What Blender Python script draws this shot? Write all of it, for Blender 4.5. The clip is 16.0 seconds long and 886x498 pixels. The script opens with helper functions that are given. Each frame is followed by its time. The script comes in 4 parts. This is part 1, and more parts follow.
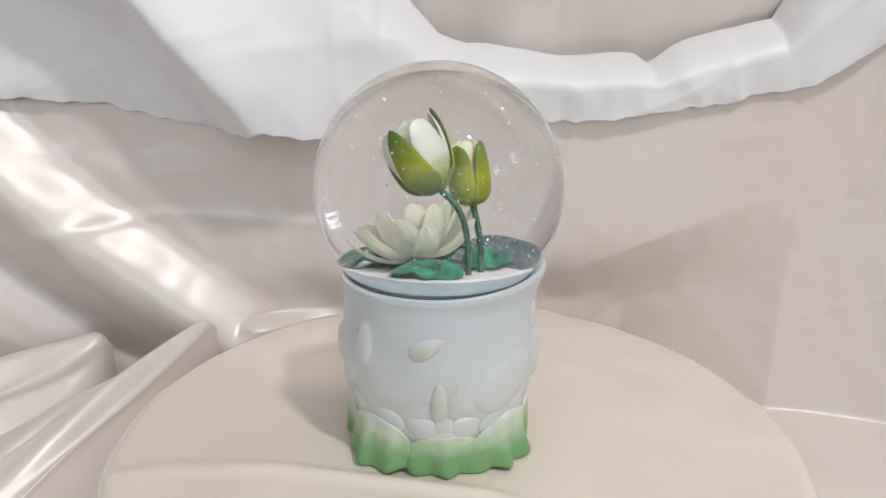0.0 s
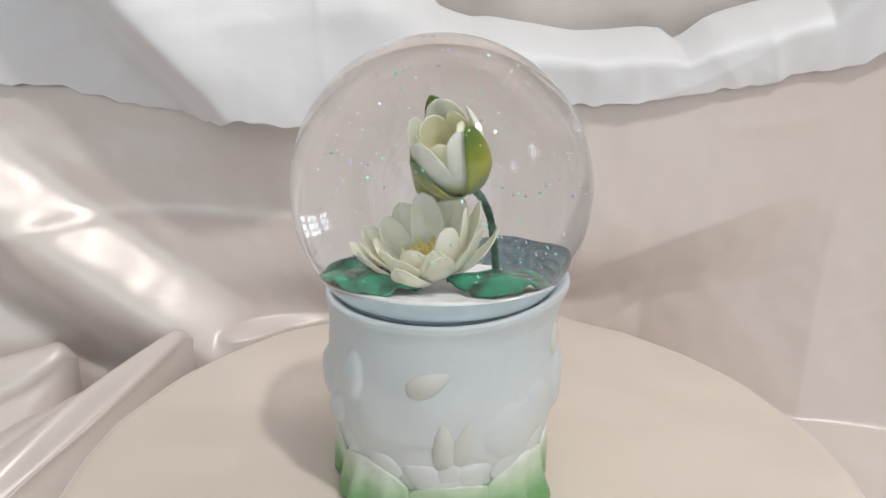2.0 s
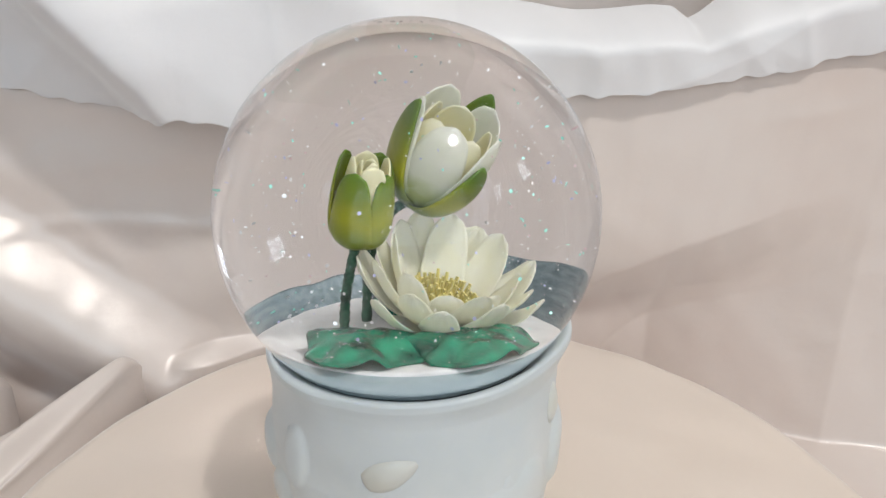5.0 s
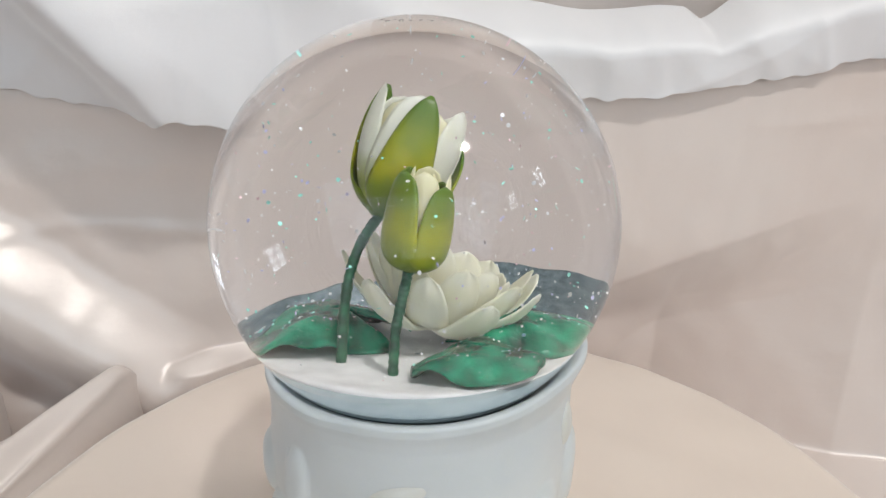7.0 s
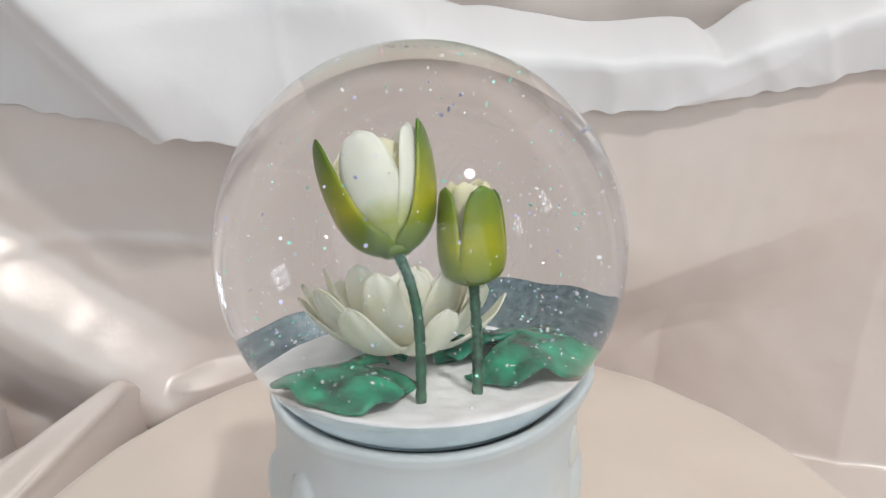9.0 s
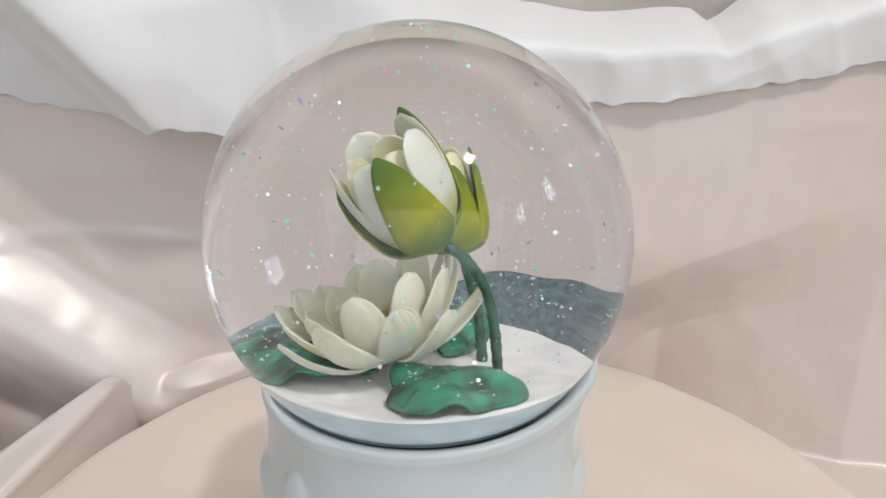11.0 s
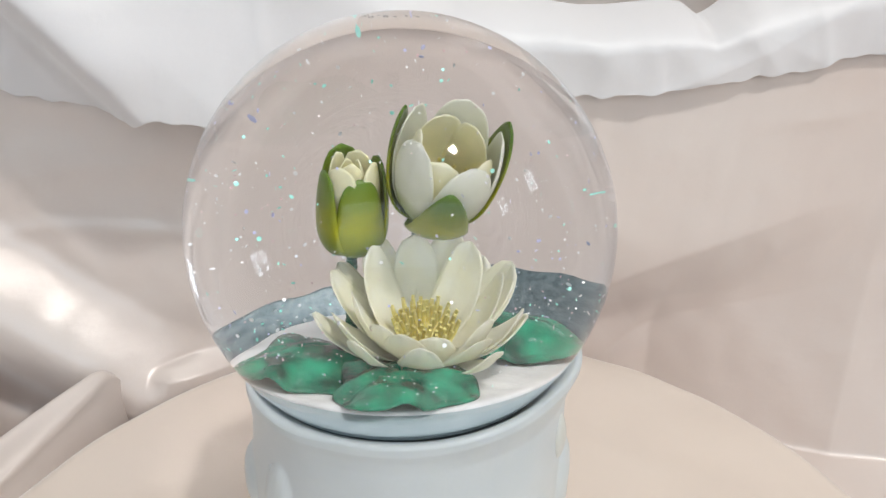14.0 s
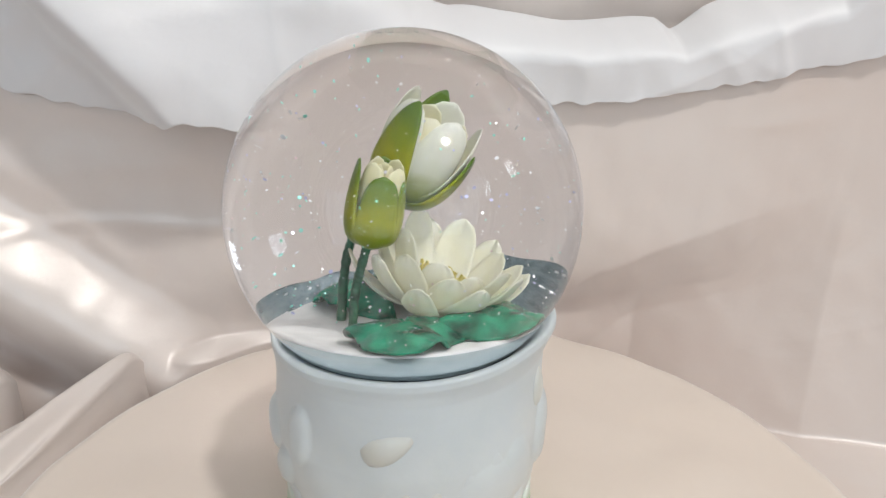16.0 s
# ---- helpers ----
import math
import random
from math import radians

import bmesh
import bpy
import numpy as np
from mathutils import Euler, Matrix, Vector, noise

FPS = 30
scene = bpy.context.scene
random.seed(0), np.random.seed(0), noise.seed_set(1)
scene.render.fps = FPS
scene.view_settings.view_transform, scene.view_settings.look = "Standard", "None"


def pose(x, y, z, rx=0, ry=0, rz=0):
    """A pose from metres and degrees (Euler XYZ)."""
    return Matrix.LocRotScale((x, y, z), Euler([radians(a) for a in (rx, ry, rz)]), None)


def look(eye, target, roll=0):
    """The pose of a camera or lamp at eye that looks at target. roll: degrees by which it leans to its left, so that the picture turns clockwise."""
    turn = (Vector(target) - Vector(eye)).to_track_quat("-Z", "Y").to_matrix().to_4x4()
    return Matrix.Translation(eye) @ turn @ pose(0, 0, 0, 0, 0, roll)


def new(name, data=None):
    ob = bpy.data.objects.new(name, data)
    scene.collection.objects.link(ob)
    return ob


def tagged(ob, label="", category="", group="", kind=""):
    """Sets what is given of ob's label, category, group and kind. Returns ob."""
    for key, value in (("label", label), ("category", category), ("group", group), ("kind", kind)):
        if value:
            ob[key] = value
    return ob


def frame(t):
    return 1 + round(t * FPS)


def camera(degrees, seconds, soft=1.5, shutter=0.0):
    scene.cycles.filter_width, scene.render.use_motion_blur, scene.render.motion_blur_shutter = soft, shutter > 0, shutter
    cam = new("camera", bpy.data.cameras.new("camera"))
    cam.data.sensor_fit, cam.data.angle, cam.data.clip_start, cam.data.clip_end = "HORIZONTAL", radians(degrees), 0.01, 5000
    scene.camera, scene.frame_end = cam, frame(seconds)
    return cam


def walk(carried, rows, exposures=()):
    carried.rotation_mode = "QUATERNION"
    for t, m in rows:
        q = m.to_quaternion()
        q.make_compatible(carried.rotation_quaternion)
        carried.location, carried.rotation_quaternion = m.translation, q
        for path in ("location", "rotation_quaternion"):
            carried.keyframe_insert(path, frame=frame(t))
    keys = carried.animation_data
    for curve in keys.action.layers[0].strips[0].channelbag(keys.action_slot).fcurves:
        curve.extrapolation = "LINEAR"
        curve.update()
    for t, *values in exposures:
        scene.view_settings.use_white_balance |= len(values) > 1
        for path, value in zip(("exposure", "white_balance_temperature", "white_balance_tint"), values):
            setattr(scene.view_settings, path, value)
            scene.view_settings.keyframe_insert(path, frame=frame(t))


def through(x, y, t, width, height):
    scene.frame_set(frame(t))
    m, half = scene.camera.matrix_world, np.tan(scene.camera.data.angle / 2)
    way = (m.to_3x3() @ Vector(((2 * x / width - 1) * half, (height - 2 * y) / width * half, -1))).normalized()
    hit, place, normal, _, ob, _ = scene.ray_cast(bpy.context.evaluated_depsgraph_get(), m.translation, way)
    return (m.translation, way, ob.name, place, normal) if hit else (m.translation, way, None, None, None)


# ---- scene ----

# ======== camera and its way ========
cam = camera(65.0, 16.0)
ROWS = [
    (0.0, -0.0062, -0.2751, 0.1646, -1.72, -16.58, -0.61),
    (0.5, -0.0075, -0.2683, 0.1628, -1.73, -16.93, -0.75),
    (1.0, -0.0089, -0.2541, 0.1584, -1.25, -17.56, -0.73),
    (1.5, -0.0089, -0.2378, 0.1579, -1.85, -17.79, -0.64),
    (2.0, -0.0069, -0.2281, 0.1608, -1.91, -18.03, -0.47),
    (2.5, -0.0047, -0.2169, 0.1603, -1.78, -18.46, -0.48),
    (3.0, -0.0020, -0.2075, 0.1613, -1.98, -18.93, -0.24),
    (3.5, -0.0002, -0.1967, 0.1614, -2.24, -19.52, -0.23),
    (4.0, 0.0010, -0.1879, 0.1601, -2.19, -20.02, -0.39),
    (4.5, 0.0024, -0.1817, 0.1617, -2.14, -19.76, -0.09),
    (7.0, 0.0002, -0.1668, 0.1610, -2.23, -19.68, -0.41),
    (7.5, -0.0007, -0.1659, 0.1642, -2.26, -19.81, -0.36),
    (8.0, 0.0004, -0.1671, 0.1641, -2.07, -19.47, -0.22),
    (8.5, -0.0024, -0.1663, 0.1660, -2.33, -19.68, -0.25),
    (9.0, -0.0008, -0.1640, 0.1661, -2.13, -19.63, -0.17),
    (11.5, -0.0009, -0.1579, 0.1613, -2.55, -19.70, -0.44),
    (12.0, -0.0015, -0.1554, 0.1636, -2.76, -19.99, -0.54),
    (12.5, 0.0001, -0.1512, 0.1620, -2.66, -20.16, -0.51),
    (13.0, 0.0009, -0.1508, 0.1604, -2.88, -20.20, -0.34),
    (13.5, 0.0020, -0.1519, 0.1607, -2.62, -20.02, -0.31),
    (14.0, 0.0019, -0.1590, 0.1611, -2.74, -20.08, -0.40),
    (14.5, 0.0013, -0.1666, 0.1594, -2.88, -19.69, -0.53),
    (15.0, 0.0014, -0.1748, 0.1613, -2.68, -19.53, -0.29),
    (15.5, 0.0021, -0.1829, 0.1624, -2.48, -19.29, -0.27),
    (16.0, 0.0013, -0.1913, 0.1628, -2.87, -19.13, -0.47),
]


def view(x, y, z, yaw, pitch, roll):
    a, b = radians(yaw), radians(pitch)
    way = Vector((-math.sin(a) * math.cos(b), math.cos(a) * math.cos(b), math.sin(b)))
    return look((x, y, z), Vector((x, y, z)) + way, -roll)


EXPOSURES = [(0.0, -0.04), (1.5, -0.05), (3.0, -0.13), (4.0, -0.07), (4.5, 0.0), (7.0, -0.04), (9.0, -0.04), (11.5, -0.02), (12.5, 0.0), (13.5, 0.08), (14.5, 0.08), (16.0, 0.0)]
walk(cam, [(r[0], view(*r[1:])) for r in ROWS], EXPOSURES)

# ======== light ========
LAMP_AZ, LAMP_EL, LAMP_FAR = 142.0, 52.0, 1.5
GLOBE = Vector((0.0, 0.0, 0.108))
world = bpy.data.worlds.new("world")
scene.world = world
world.use_nodes = True
world.node_tree.nodes["Background"].inputs[0].default_value = (0.75, 0.85, 1.0, 1)
world.node_tree.nodes["Background"].inputs[1].default_value = 0.6


def lamp(name, kind, energy, color, m, **more):
    data = bpy.data.lights.new(name, kind)
    data.energy, data.color = energy, color
    for key, value in more.items():
        if key == "size":
            data.size = value
        elif key == "size_y":
            data.shape, data.size_y = "RECTANGLE", value
        elif key == "radius":
            data.shadow_soft_size = value
    ob = new(name, data)
    ob.matrix_world = m
    return ob


def heading(az, el, far):
    a, e = radians(az), radians(el)
    return GLOBE + far * Vector((math.sin(a) * math.cos(e), math.cos(a) * math.cos(e), math.sin(e)))


bulb_at = heading(LAMP_AZ, LAMP_EL, LAMP_FAR)
lamp("lamp_bulb", "POINT", 42.0, (1.0, 0.985, 0.955), Matrix.Translation(bulb_at), radius=0.05)
# daylight that enters by the right windows; the wide back one is added fill
ROOM_X0, ROOM_X1, ROOM_Y0, ROOM_Y1, ROOM_Z0, ROOM_Z1 = -2.2, 2.4, -3.2, 1.4, -0.75, 2.2
WINDOWS_RIGHT = [(-1.75, 0.38), (-0.62, 0.34)]
FILL_WINDOWS_BACK = [(0.1, 4.1)]
for yc, w in WINDOWS_RIGHT:
    lamp("window_daylight", "AREA", 5.0, (0.80, 0.90, 1.0), look((ROOM_X1 + 0.02, yc, 1.25), (0, yc, 1.25)), size=w, size_y=0.5)
for xc, w in FILL_WINDOWS_BACK:
    lamp("window_daylight", "AREA", 33.0, (0.79, 0.92, 1.0), look((xc, ROOM_Y0 - 0.02, 1.1), (xc, 0, 1.1)), size=w, size_y=2.0)


# ======== materials ========
def material(name, base, rough=0.5, metal=0.0, dark=None, scale=40.0, bump=0.0, bump_scale=400.0, spec=0.5, sheen=0.0, coat=0.0, sub=0.0, through=0.0):
    """A surface in two tones with fine relief; scale in waves a metre."""
    m = bpy.data.materials.new(name)
    m.use_nodes = True
    nt = m.node_tree
    b = nt.nodes["Principled BSDF"]
    b.inputs["Roughness"].default_value, b.inputs["Metallic"].default_value = rough, metal
    b.inputs["Specular IOR Level"].default_value, b.inputs["Sheen Weight"].default_value = spec, sheen
    b.inputs["Coat Weight"].default_value, b.inputs["Coat Roughness"].default_value = coat, 0.12
    b.inputs["Subsurface Weight"].default_value, b.inputs["Subsurface Scale"].default_value = sub, 0.004
    b.inputs["Subsurface Radius"].default_value = (1.0, 0.95, 0.7)
    co = nt.nodes.new("ShaderNodeTexCoord")
    n1 = nt.nodes.new("ShaderNodeTexNoise")
    n1.inputs["Scale"].default_value, n1.inputs["Detail"].default_value = scale, 5.0
    nt.links.new(co.outputs["Object"], n1.inputs["Vector"])
    mix = nt.nodes.new("ShaderNodeMix")
    mix.data_type = "RGBA"
    dark = dark or tuple(c * 0.88 for c in base)
    mix.inputs["A"].default_value, mix.inputs["B"].default_value = (*dark, 1), (*base, 1)
    ramp = nt.nodes.new("ShaderNodeMapRange")
    ramp.inputs["From Min"].default_value, ramp.inputs["From Max"].default_value = 0.35, 0.65
    nt.links.new(n1.outputs["Fac"], ramp.inputs["Value"])
    nt.links.new(ramp.outputs["Result"], mix.inputs["Factor"])
    nt.links.new(mix.outputs["Result"], b.inputs["Base Color"])
    if bump:
        n2 = nt.nodes.new("ShaderNodeTexNoise")
        n2.inputs["Scale"].default_value, n2.inputs["Detail"].default_value = bump_scale, 4.0
        nt.links.new(co.outputs["Object"], n2.inputs["Vector"])
        bp = nt.nodes.new("ShaderNodeBump")
        bp.inputs["Strength"].default_value, bp.inputs["Distance"].default_value = bump, 0.3 / bump_scale
        nt.links.new(n2.outputs["Fac"], bp.inputs["Height"])
        nt.links.new(bp.outputs["Normal"], b.inputs["Normal"])
    if through:
        # thin stuff that lets light pass
        lit = nt.nodes.new("ShaderNodeBsdfTranslucent")
        both = nt.nodes.new("ShaderNodeMixShader")
        both.inputs[0].default_value = through
        nt.links.new(mix.outputs["Result"], lit.inputs["Color"])
        nt.links.new(b.outputs[0], both.inputs[1])
        nt.links.new(lit.outputs[0], both.inputs[2])
        nt.links.new(both.outputs[0], nt.nodes["Material Output"].inputs[0])
    return m


def along_z(m, stops, axis=2):
    """Colours laid along an axis of the thing's own space: (place, colour) stops, in metres."""
    nt = m.node_tree
    b = nt.nodes["Principled BSDF"]
    old = b.inputs["Base Color"].links[0].from_socket
    co = nt.nodes.new("ShaderNodeTexCoord")
    sep = nt.nodes.new("ShaderNodeSeparateXYZ")
    nt.links.new(co.outputs["Object"], sep.inputs[0])
    rng = nt.nodes.new("ShaderNodeMapRange")
    rng.inputs["From Min"].default_value, rng.inputs["From Max"].default_value = stops[0][0], stops[-1][0]
    nt.links.new(sep.outputs[axis], rng.inputs["Value"])
    wob = nt.nodes.new("ShaderNodeTexNoise")
    wob.inputs["Scale"].default_value = 180.0
    nt.links.new(co.outputs["Object"], wob.inputs["Vector"])
    add = nt.nodes.new("ShaderNodeMath")
    add.operation = "MULTIPLY_ADD"
    add.inputs[1].default_value = 0.25
    nt.links.new(wob.outputs["Fac"], add.inputs[0])
    sub = nt.nodes.new("ShaderNodeMath")
    sub.operation = "SUBTRACT"
    sub.inputs[1].default_value = 0.125
    nt.links.new(rng.outputs["Result"], add.inputs[2])
    nt.links.new(add.outputs[0], sub.inputs[0])
    ramp = nt.nodes.new("ShaderNodeValToRGB")
    span = stops[-1][0] - stops[0][0]
    el = ramp.color_ramp.elements
    while len(el) < len(stops):
        el.new(0.5)
    for e, (p, c) in zip(el, stops):
        e.position, e.color = (p - stops[0][0]) / span, (*c, 1)
    nt.links.new(sub.outputs[0], ramp.inputs["Fac"])
    mul = nt.nodes.new("ShaderNodeMix")
    mul.data_type, mul.blend_type = "RGBA", "MULTIPLY"
    mul.inputs["Factor"].default_value = 1.0
    nt.links.new(ramp.outputs["Color"], mul.inputs["A"])
    nt.links.new(old, mul.inputs["B"])
    nt.links.new(mul.outputs["Result"], b.inputs["Base Color"])
    for node in nt.nodes:
        if node.type == "BSDF_TRANSLUCENT":
            nt.links.new(mul.outputs["Result"], node.inputs["Color"])
    return m


def glass(name, ior, color=(1, 1, 1), gloss=0.0):
    m = bpy.data.materials.new(name)
    m.use_nodes = True
    nt = m.node_tree
    nt.nodes.remove(nt.nodes["Principled BSDF"])
    g = nt.nodes.new("ShaderNodeBsdfGlass")
    g.inputs["Color"].default_value, g.inputs["Roughness"].default_value, g.inputs["IOR"].default_value = (*color, 1), 0.0, ior
    if gloss:
        # the outer glass wall mirrors a little more than the water behind it
        extra = nt.nodes.new("ShaderNodeBsdfGlossy")
        extra.inputs["Roughness"].default_value = 0.0
        mix = nt.nodes.new("ShaderNodeMixShader")
        mix.inputs[0].default_value = gloss
        nt.links.new(g.outputs[0], mix.inputs[1])
        nt.links.new(extra.outputs[0], mix.inputs[2])
        g = mix
    nt.links.new(g.outputs[0], nt.nodes["Material Output"].inputs[0])
    return m


def satin_material(name, base, dark, rough, metal):
    """Woven satin: fine threads that glitter in the light, faint slubs and creases."""
    m = material(name, base, rough, dark=dark, scale=7.0, spec=0.8, sheen=0.45, coat=0.35)
    nt = m.node_tree
    b = nt.nodes["Principled BSDF"]
    b.inputs["Anisotropic"].default_value, b.inputs["Metallic"].default_value = 0.5, metal
    b.inputs["Coat Roughness"].default_value, b.inputs["Sheen Roughness"].default_value = rough + 0.12, 0.4
    co = nt.nodes.new("ShaderNodeTexCoord")

    def noise(scale, detail, stretch):
        mp = nt.nodes.new("ShaderNodeMapping")
        mp.inputs["Scale"].default_value = stretch
        nt.links.new(co.outputs["Object"], mp.inputs["Vector"])
        n = nt.nodes.new("ShaderNodeTexNoise")
        n.inputs["Scale"].default_value, n.inputs["Detail"].default_value = scale, detail
        nt.links.new(mp.outputs[0], n.inputs["Vector"])
        return n.outputs["Fac"]

    def bumped(height, strength, distance, under=None):
        n = nt.nodes.new("ShaderNodeBump")
        n.inputs["Strength"].default_value, n.inputs["Distance"].default_value = strength, distance
        nt.links.new(height, n.inputs["Height"])
        if under:
            nt.links.new(under, n.inputs["Normal"])
        return n.outputs["Normal"]

    crease = bumped(noise(26.0, 6.0, (1, 1, 1.4)), 0.55, 0.0016)
    weave = bumped(noise(3600.0, 2.0, (1, 1, 0.5)), 0.40, 0.00011, crease)
    nt.links.new(weave, b.inputs["Normal"])
    # the sheen differs from place to place
    rng = nt.nodes.new("ShaderNodeMapRange")
    rng.inputs["From Min"].default_value, rng.inputs["From Max"].default_value = 0.3, 0.7
    rng.inputs["To Min"].default_value, rng.inputs["To Max"].default_value = rough - 0.05, rough + 0.06
    nt.links.new(noise(60.0, 8.0, (1, 1, 0.5)), rng.inputs["Value"])
    nt.links.new(rng.outputs["Result"], b.inputs["Roughness"])
    return m


SATIN = satin_material("blush_satin", (0.778, 0.68, 0.598), (0.748, 0.643, 0.558), 0.42, 0.05)
SATIN_PALE = satin_material("pale_satin", (0.722, 0.65, 0.607), (0.69, 0.594, 0.543), 0.34, 0.08)
# the same satin made whiter, for the light on the upper fold
SATIN_LIT = satin_material("lit_satin", (0.745, 0.74, 0.75), (0.705, 0.69, 0.70), 0.50, 0.0)
PLASTER = material("wall_plaster", (0.74, 0.71, 0.68), 0.8, scale=3.0, bump=0.2, bump_scale=60.0)
FLOORING = material("room_floor", (0.42, 0.32, 0.24), 0.5, scale=6.0)
WHITE_PAINT = material("white_paint", (0.8, 0.8, 0.79), 0.4, scale=8.0)
# bluer and darker towards the rim: cool light put into the glaze colour
CERAMIC = along_z(material("white_ceramic", (1, 1, 1), 0.38, dark=(0.95, 0.96, 0.96), scale=60.0, bump=0.08, bump_scale=700.0, coat=0.15, sub=0.15),
                  [(0.015, (0.62, 0.63, 0.60)), (0.040, (0.60, 0.63, 0.63)), (0.060, (0.56, 0.60, 0.615)), (0.080, (0.54, 0.59, 0.61))])
CREAM_CERAMIC = material("cream_ceramic", (0.59, 0.60, 0.565), 0.38, dark=(0.56, 0.555, 0.50), scale=60.0, coat=0.15, sub=0.15)
LEAF_CERAMIC = along_z(material("painted_leaf_ceramic", (1, 1, 1), 0.38, dark=(0.86, 0.9, 0.84), scale=150.0, coat=0.2, bump=0.1, bump_scale=600.0),
                       [(-0.002, (0.12, 0.28, 0.09)), (0.008, (0.18, 0.36, 0.15)), (0.0145, (0.44, 0.56, 0.38)), (0.021, (0.68, 0.70, 0.66))])
WATER = glass("water_and_glass", 1.33, (0.984, 0.986, 1.0), gloss=0.02)
AIR = glass("air_in_water", 0.752)
GASKET = material("dark_gasket", (0.05, 0.06, 0.06), 0.5)
PLUG = material("grey_plug", (0.42, 0.49, 0.51), 0.5, dark=(0.35, 0.42, 0.44), scale=220.0)
# the shade on the disc's side is painted into this blue-grey
SKIRT = material("blue_grey_shaded_skirt", (0.38, 0.46, 0.48), 0.45, dark=(0.31, 0.39, 0.42), scale=160.0)
SAND = material("white_sand_resin", (0.80, 0.80, 0.79), 0.6, dark=(0.66, 0.66, 0.65), scale=130.0, bump=0.4, bump_scale=900.0)
DARK_GLITTER = material("settled_glitter", (0.23, 0.29, 0.31), 0.35, 0.3, dark=(0.11, 0.15, 0.165), scale=900.0, bump=0.9, bump_scale=1400.0)
PETAL_WHITE = material("white_petal", (0.96, 0.945, 0.81), 0.42, dark=(0.94, 0.915, 0.72), scale=160.0, bump=0.25, bump_scale=420.0, sub=0.3, through=0.28)
PETAL_CREAM = along_z(material("cream_petal", (1, 1, 1), 0.42, dark=(0.94, 0.95, 0.9), scale=160.0, sub=0.3, through=0.25),
                      [(0.0, (0.22, 0.30, 0.035)), (0.005, (0.46, 0.52, 0.14)), (0.011, (0.90, 0.90, 0.76)), (0.024, (0.94, 0.94, 0.85))])
PETAL_INNER = along_z(material("pale_yellow_petal", (1, 1, 1), 0.42, dark=(0.94, 0.95, 0.9), scale=160.0, sub=0.2, through=0.35),
                      [(0.0, (0.97, 0.82, 0.28)), (0.008, (0.97, 0.90, 0.56)), (0.017, (0.97, 0.93, 0.66)), (0.024, (0.97, 0.95, 0.80))])
SEPAL = along_z(material("green_sepal", (1, 1, 1), 0.32, dark=(0.8, 0.86, 0.75), scale=220.0, spec=0.35, coat=0.06),
                [(-0.001, (0.06, 0.12, 0.012)), (0.005, (0.15, 0.20, 0.006)), (0.010, (0.34, 0.32, 0.006)), (0.0165, (0.19, 0.23, 0.010)), (0.0235, (0.075, 0.15, 0.012))])
SEPAL_SMALL = along_z(material("green_bud_sepal", (1, 1, 1), 0.32, dark=(0.8, 0.86, 0.75), scale=220.0, spec=0.35, coat=0.06),
                      [(-0.001, (0.06, 0.12, 0.012)), (0.003, (0.19, 0.23, 0.008)), (0.008, (0.33, 0.32, 0.008)), (0.014, (0.19, 0.23, 0.012)), (0.020, (0.09, 0.17, 0.014))])
STEM = material("green_stem", (0.030, 0.125, 0.065), 0.4, dark=(0.006, 0.034, 0.018), scale=420.0, coat=0.2)
STAMEN = material("yellow_stamen", (0.98, 0.88, 0.36), 0.5, dark=(0.96, 0.82, 0.24), scale=600.0, sub=0.5, through=0.12)
PAD = material("translucent_green_leaf", (0.022, 0.37, 0.21), 0.14, dark=(0.001, 0.062, 0.038), scale=190.0, bump=1.0, bump_scale=240.0, coat=0.35, spec=0.5, through=0.22)
FLECKS = [material("glitter_" + n, c, 0.30, 0.55, scale=900.0) for n, c in (("silver", (0.95, 0.95, 0.95)), ("aqua", (0.45, 0.98, 0.86)), ("rose", (0.85, 0.62, 0.66)), ("violet", (0.72, 0.72, 0.98)))]
BRASS = material("brushed_metal", (0.6, 0.58, 0.55), 0.35, 1.0)


# ======== mesh helpers ========
def mesh(name, verts, faces, mat, parent=None, label="", smooth=True):
    me = bpy.data.meshes.new(name)
    me.from_pydata([tuple(v) for v in verts], [], faces)
    me.materials.append(mat)
    if smooth:
        me.shade_smooth()
    me.update()
    ob = new(name, me)
    if parent:
        ob.parent = parent
    return tagged(ob, label)


def part(name, bm, mat, parent, label="", smooth=True):
    me = bpy.data.meshes.new(name)
    bm.normal_update()
    bm.to_mesh(me)
    bm.free()
    me.materials.append(mat)
    if smooth:
        me.shade_smooth()
    ob = new(name, me)
    ob.parent = parent
    return tagged(ob, label)


def thing(name, label, category, m=None, group=""):
    ob = new(name)
    ob.empty_display_size = 0.01
    if m:
        ob.matrix_world = m
    return tagged(ob, label, category, group)


def grid_faces(nu, nv, wrap=False):
    out = []
    for i in range(nu - 1):
        for j in range(nv if wrap else nv - 1):
            k = (j + 1) % nv
            out.append((i * nv + j, i * nv + k, (i + 1) * nv + k, (i + 1) * nv + j))
    return out


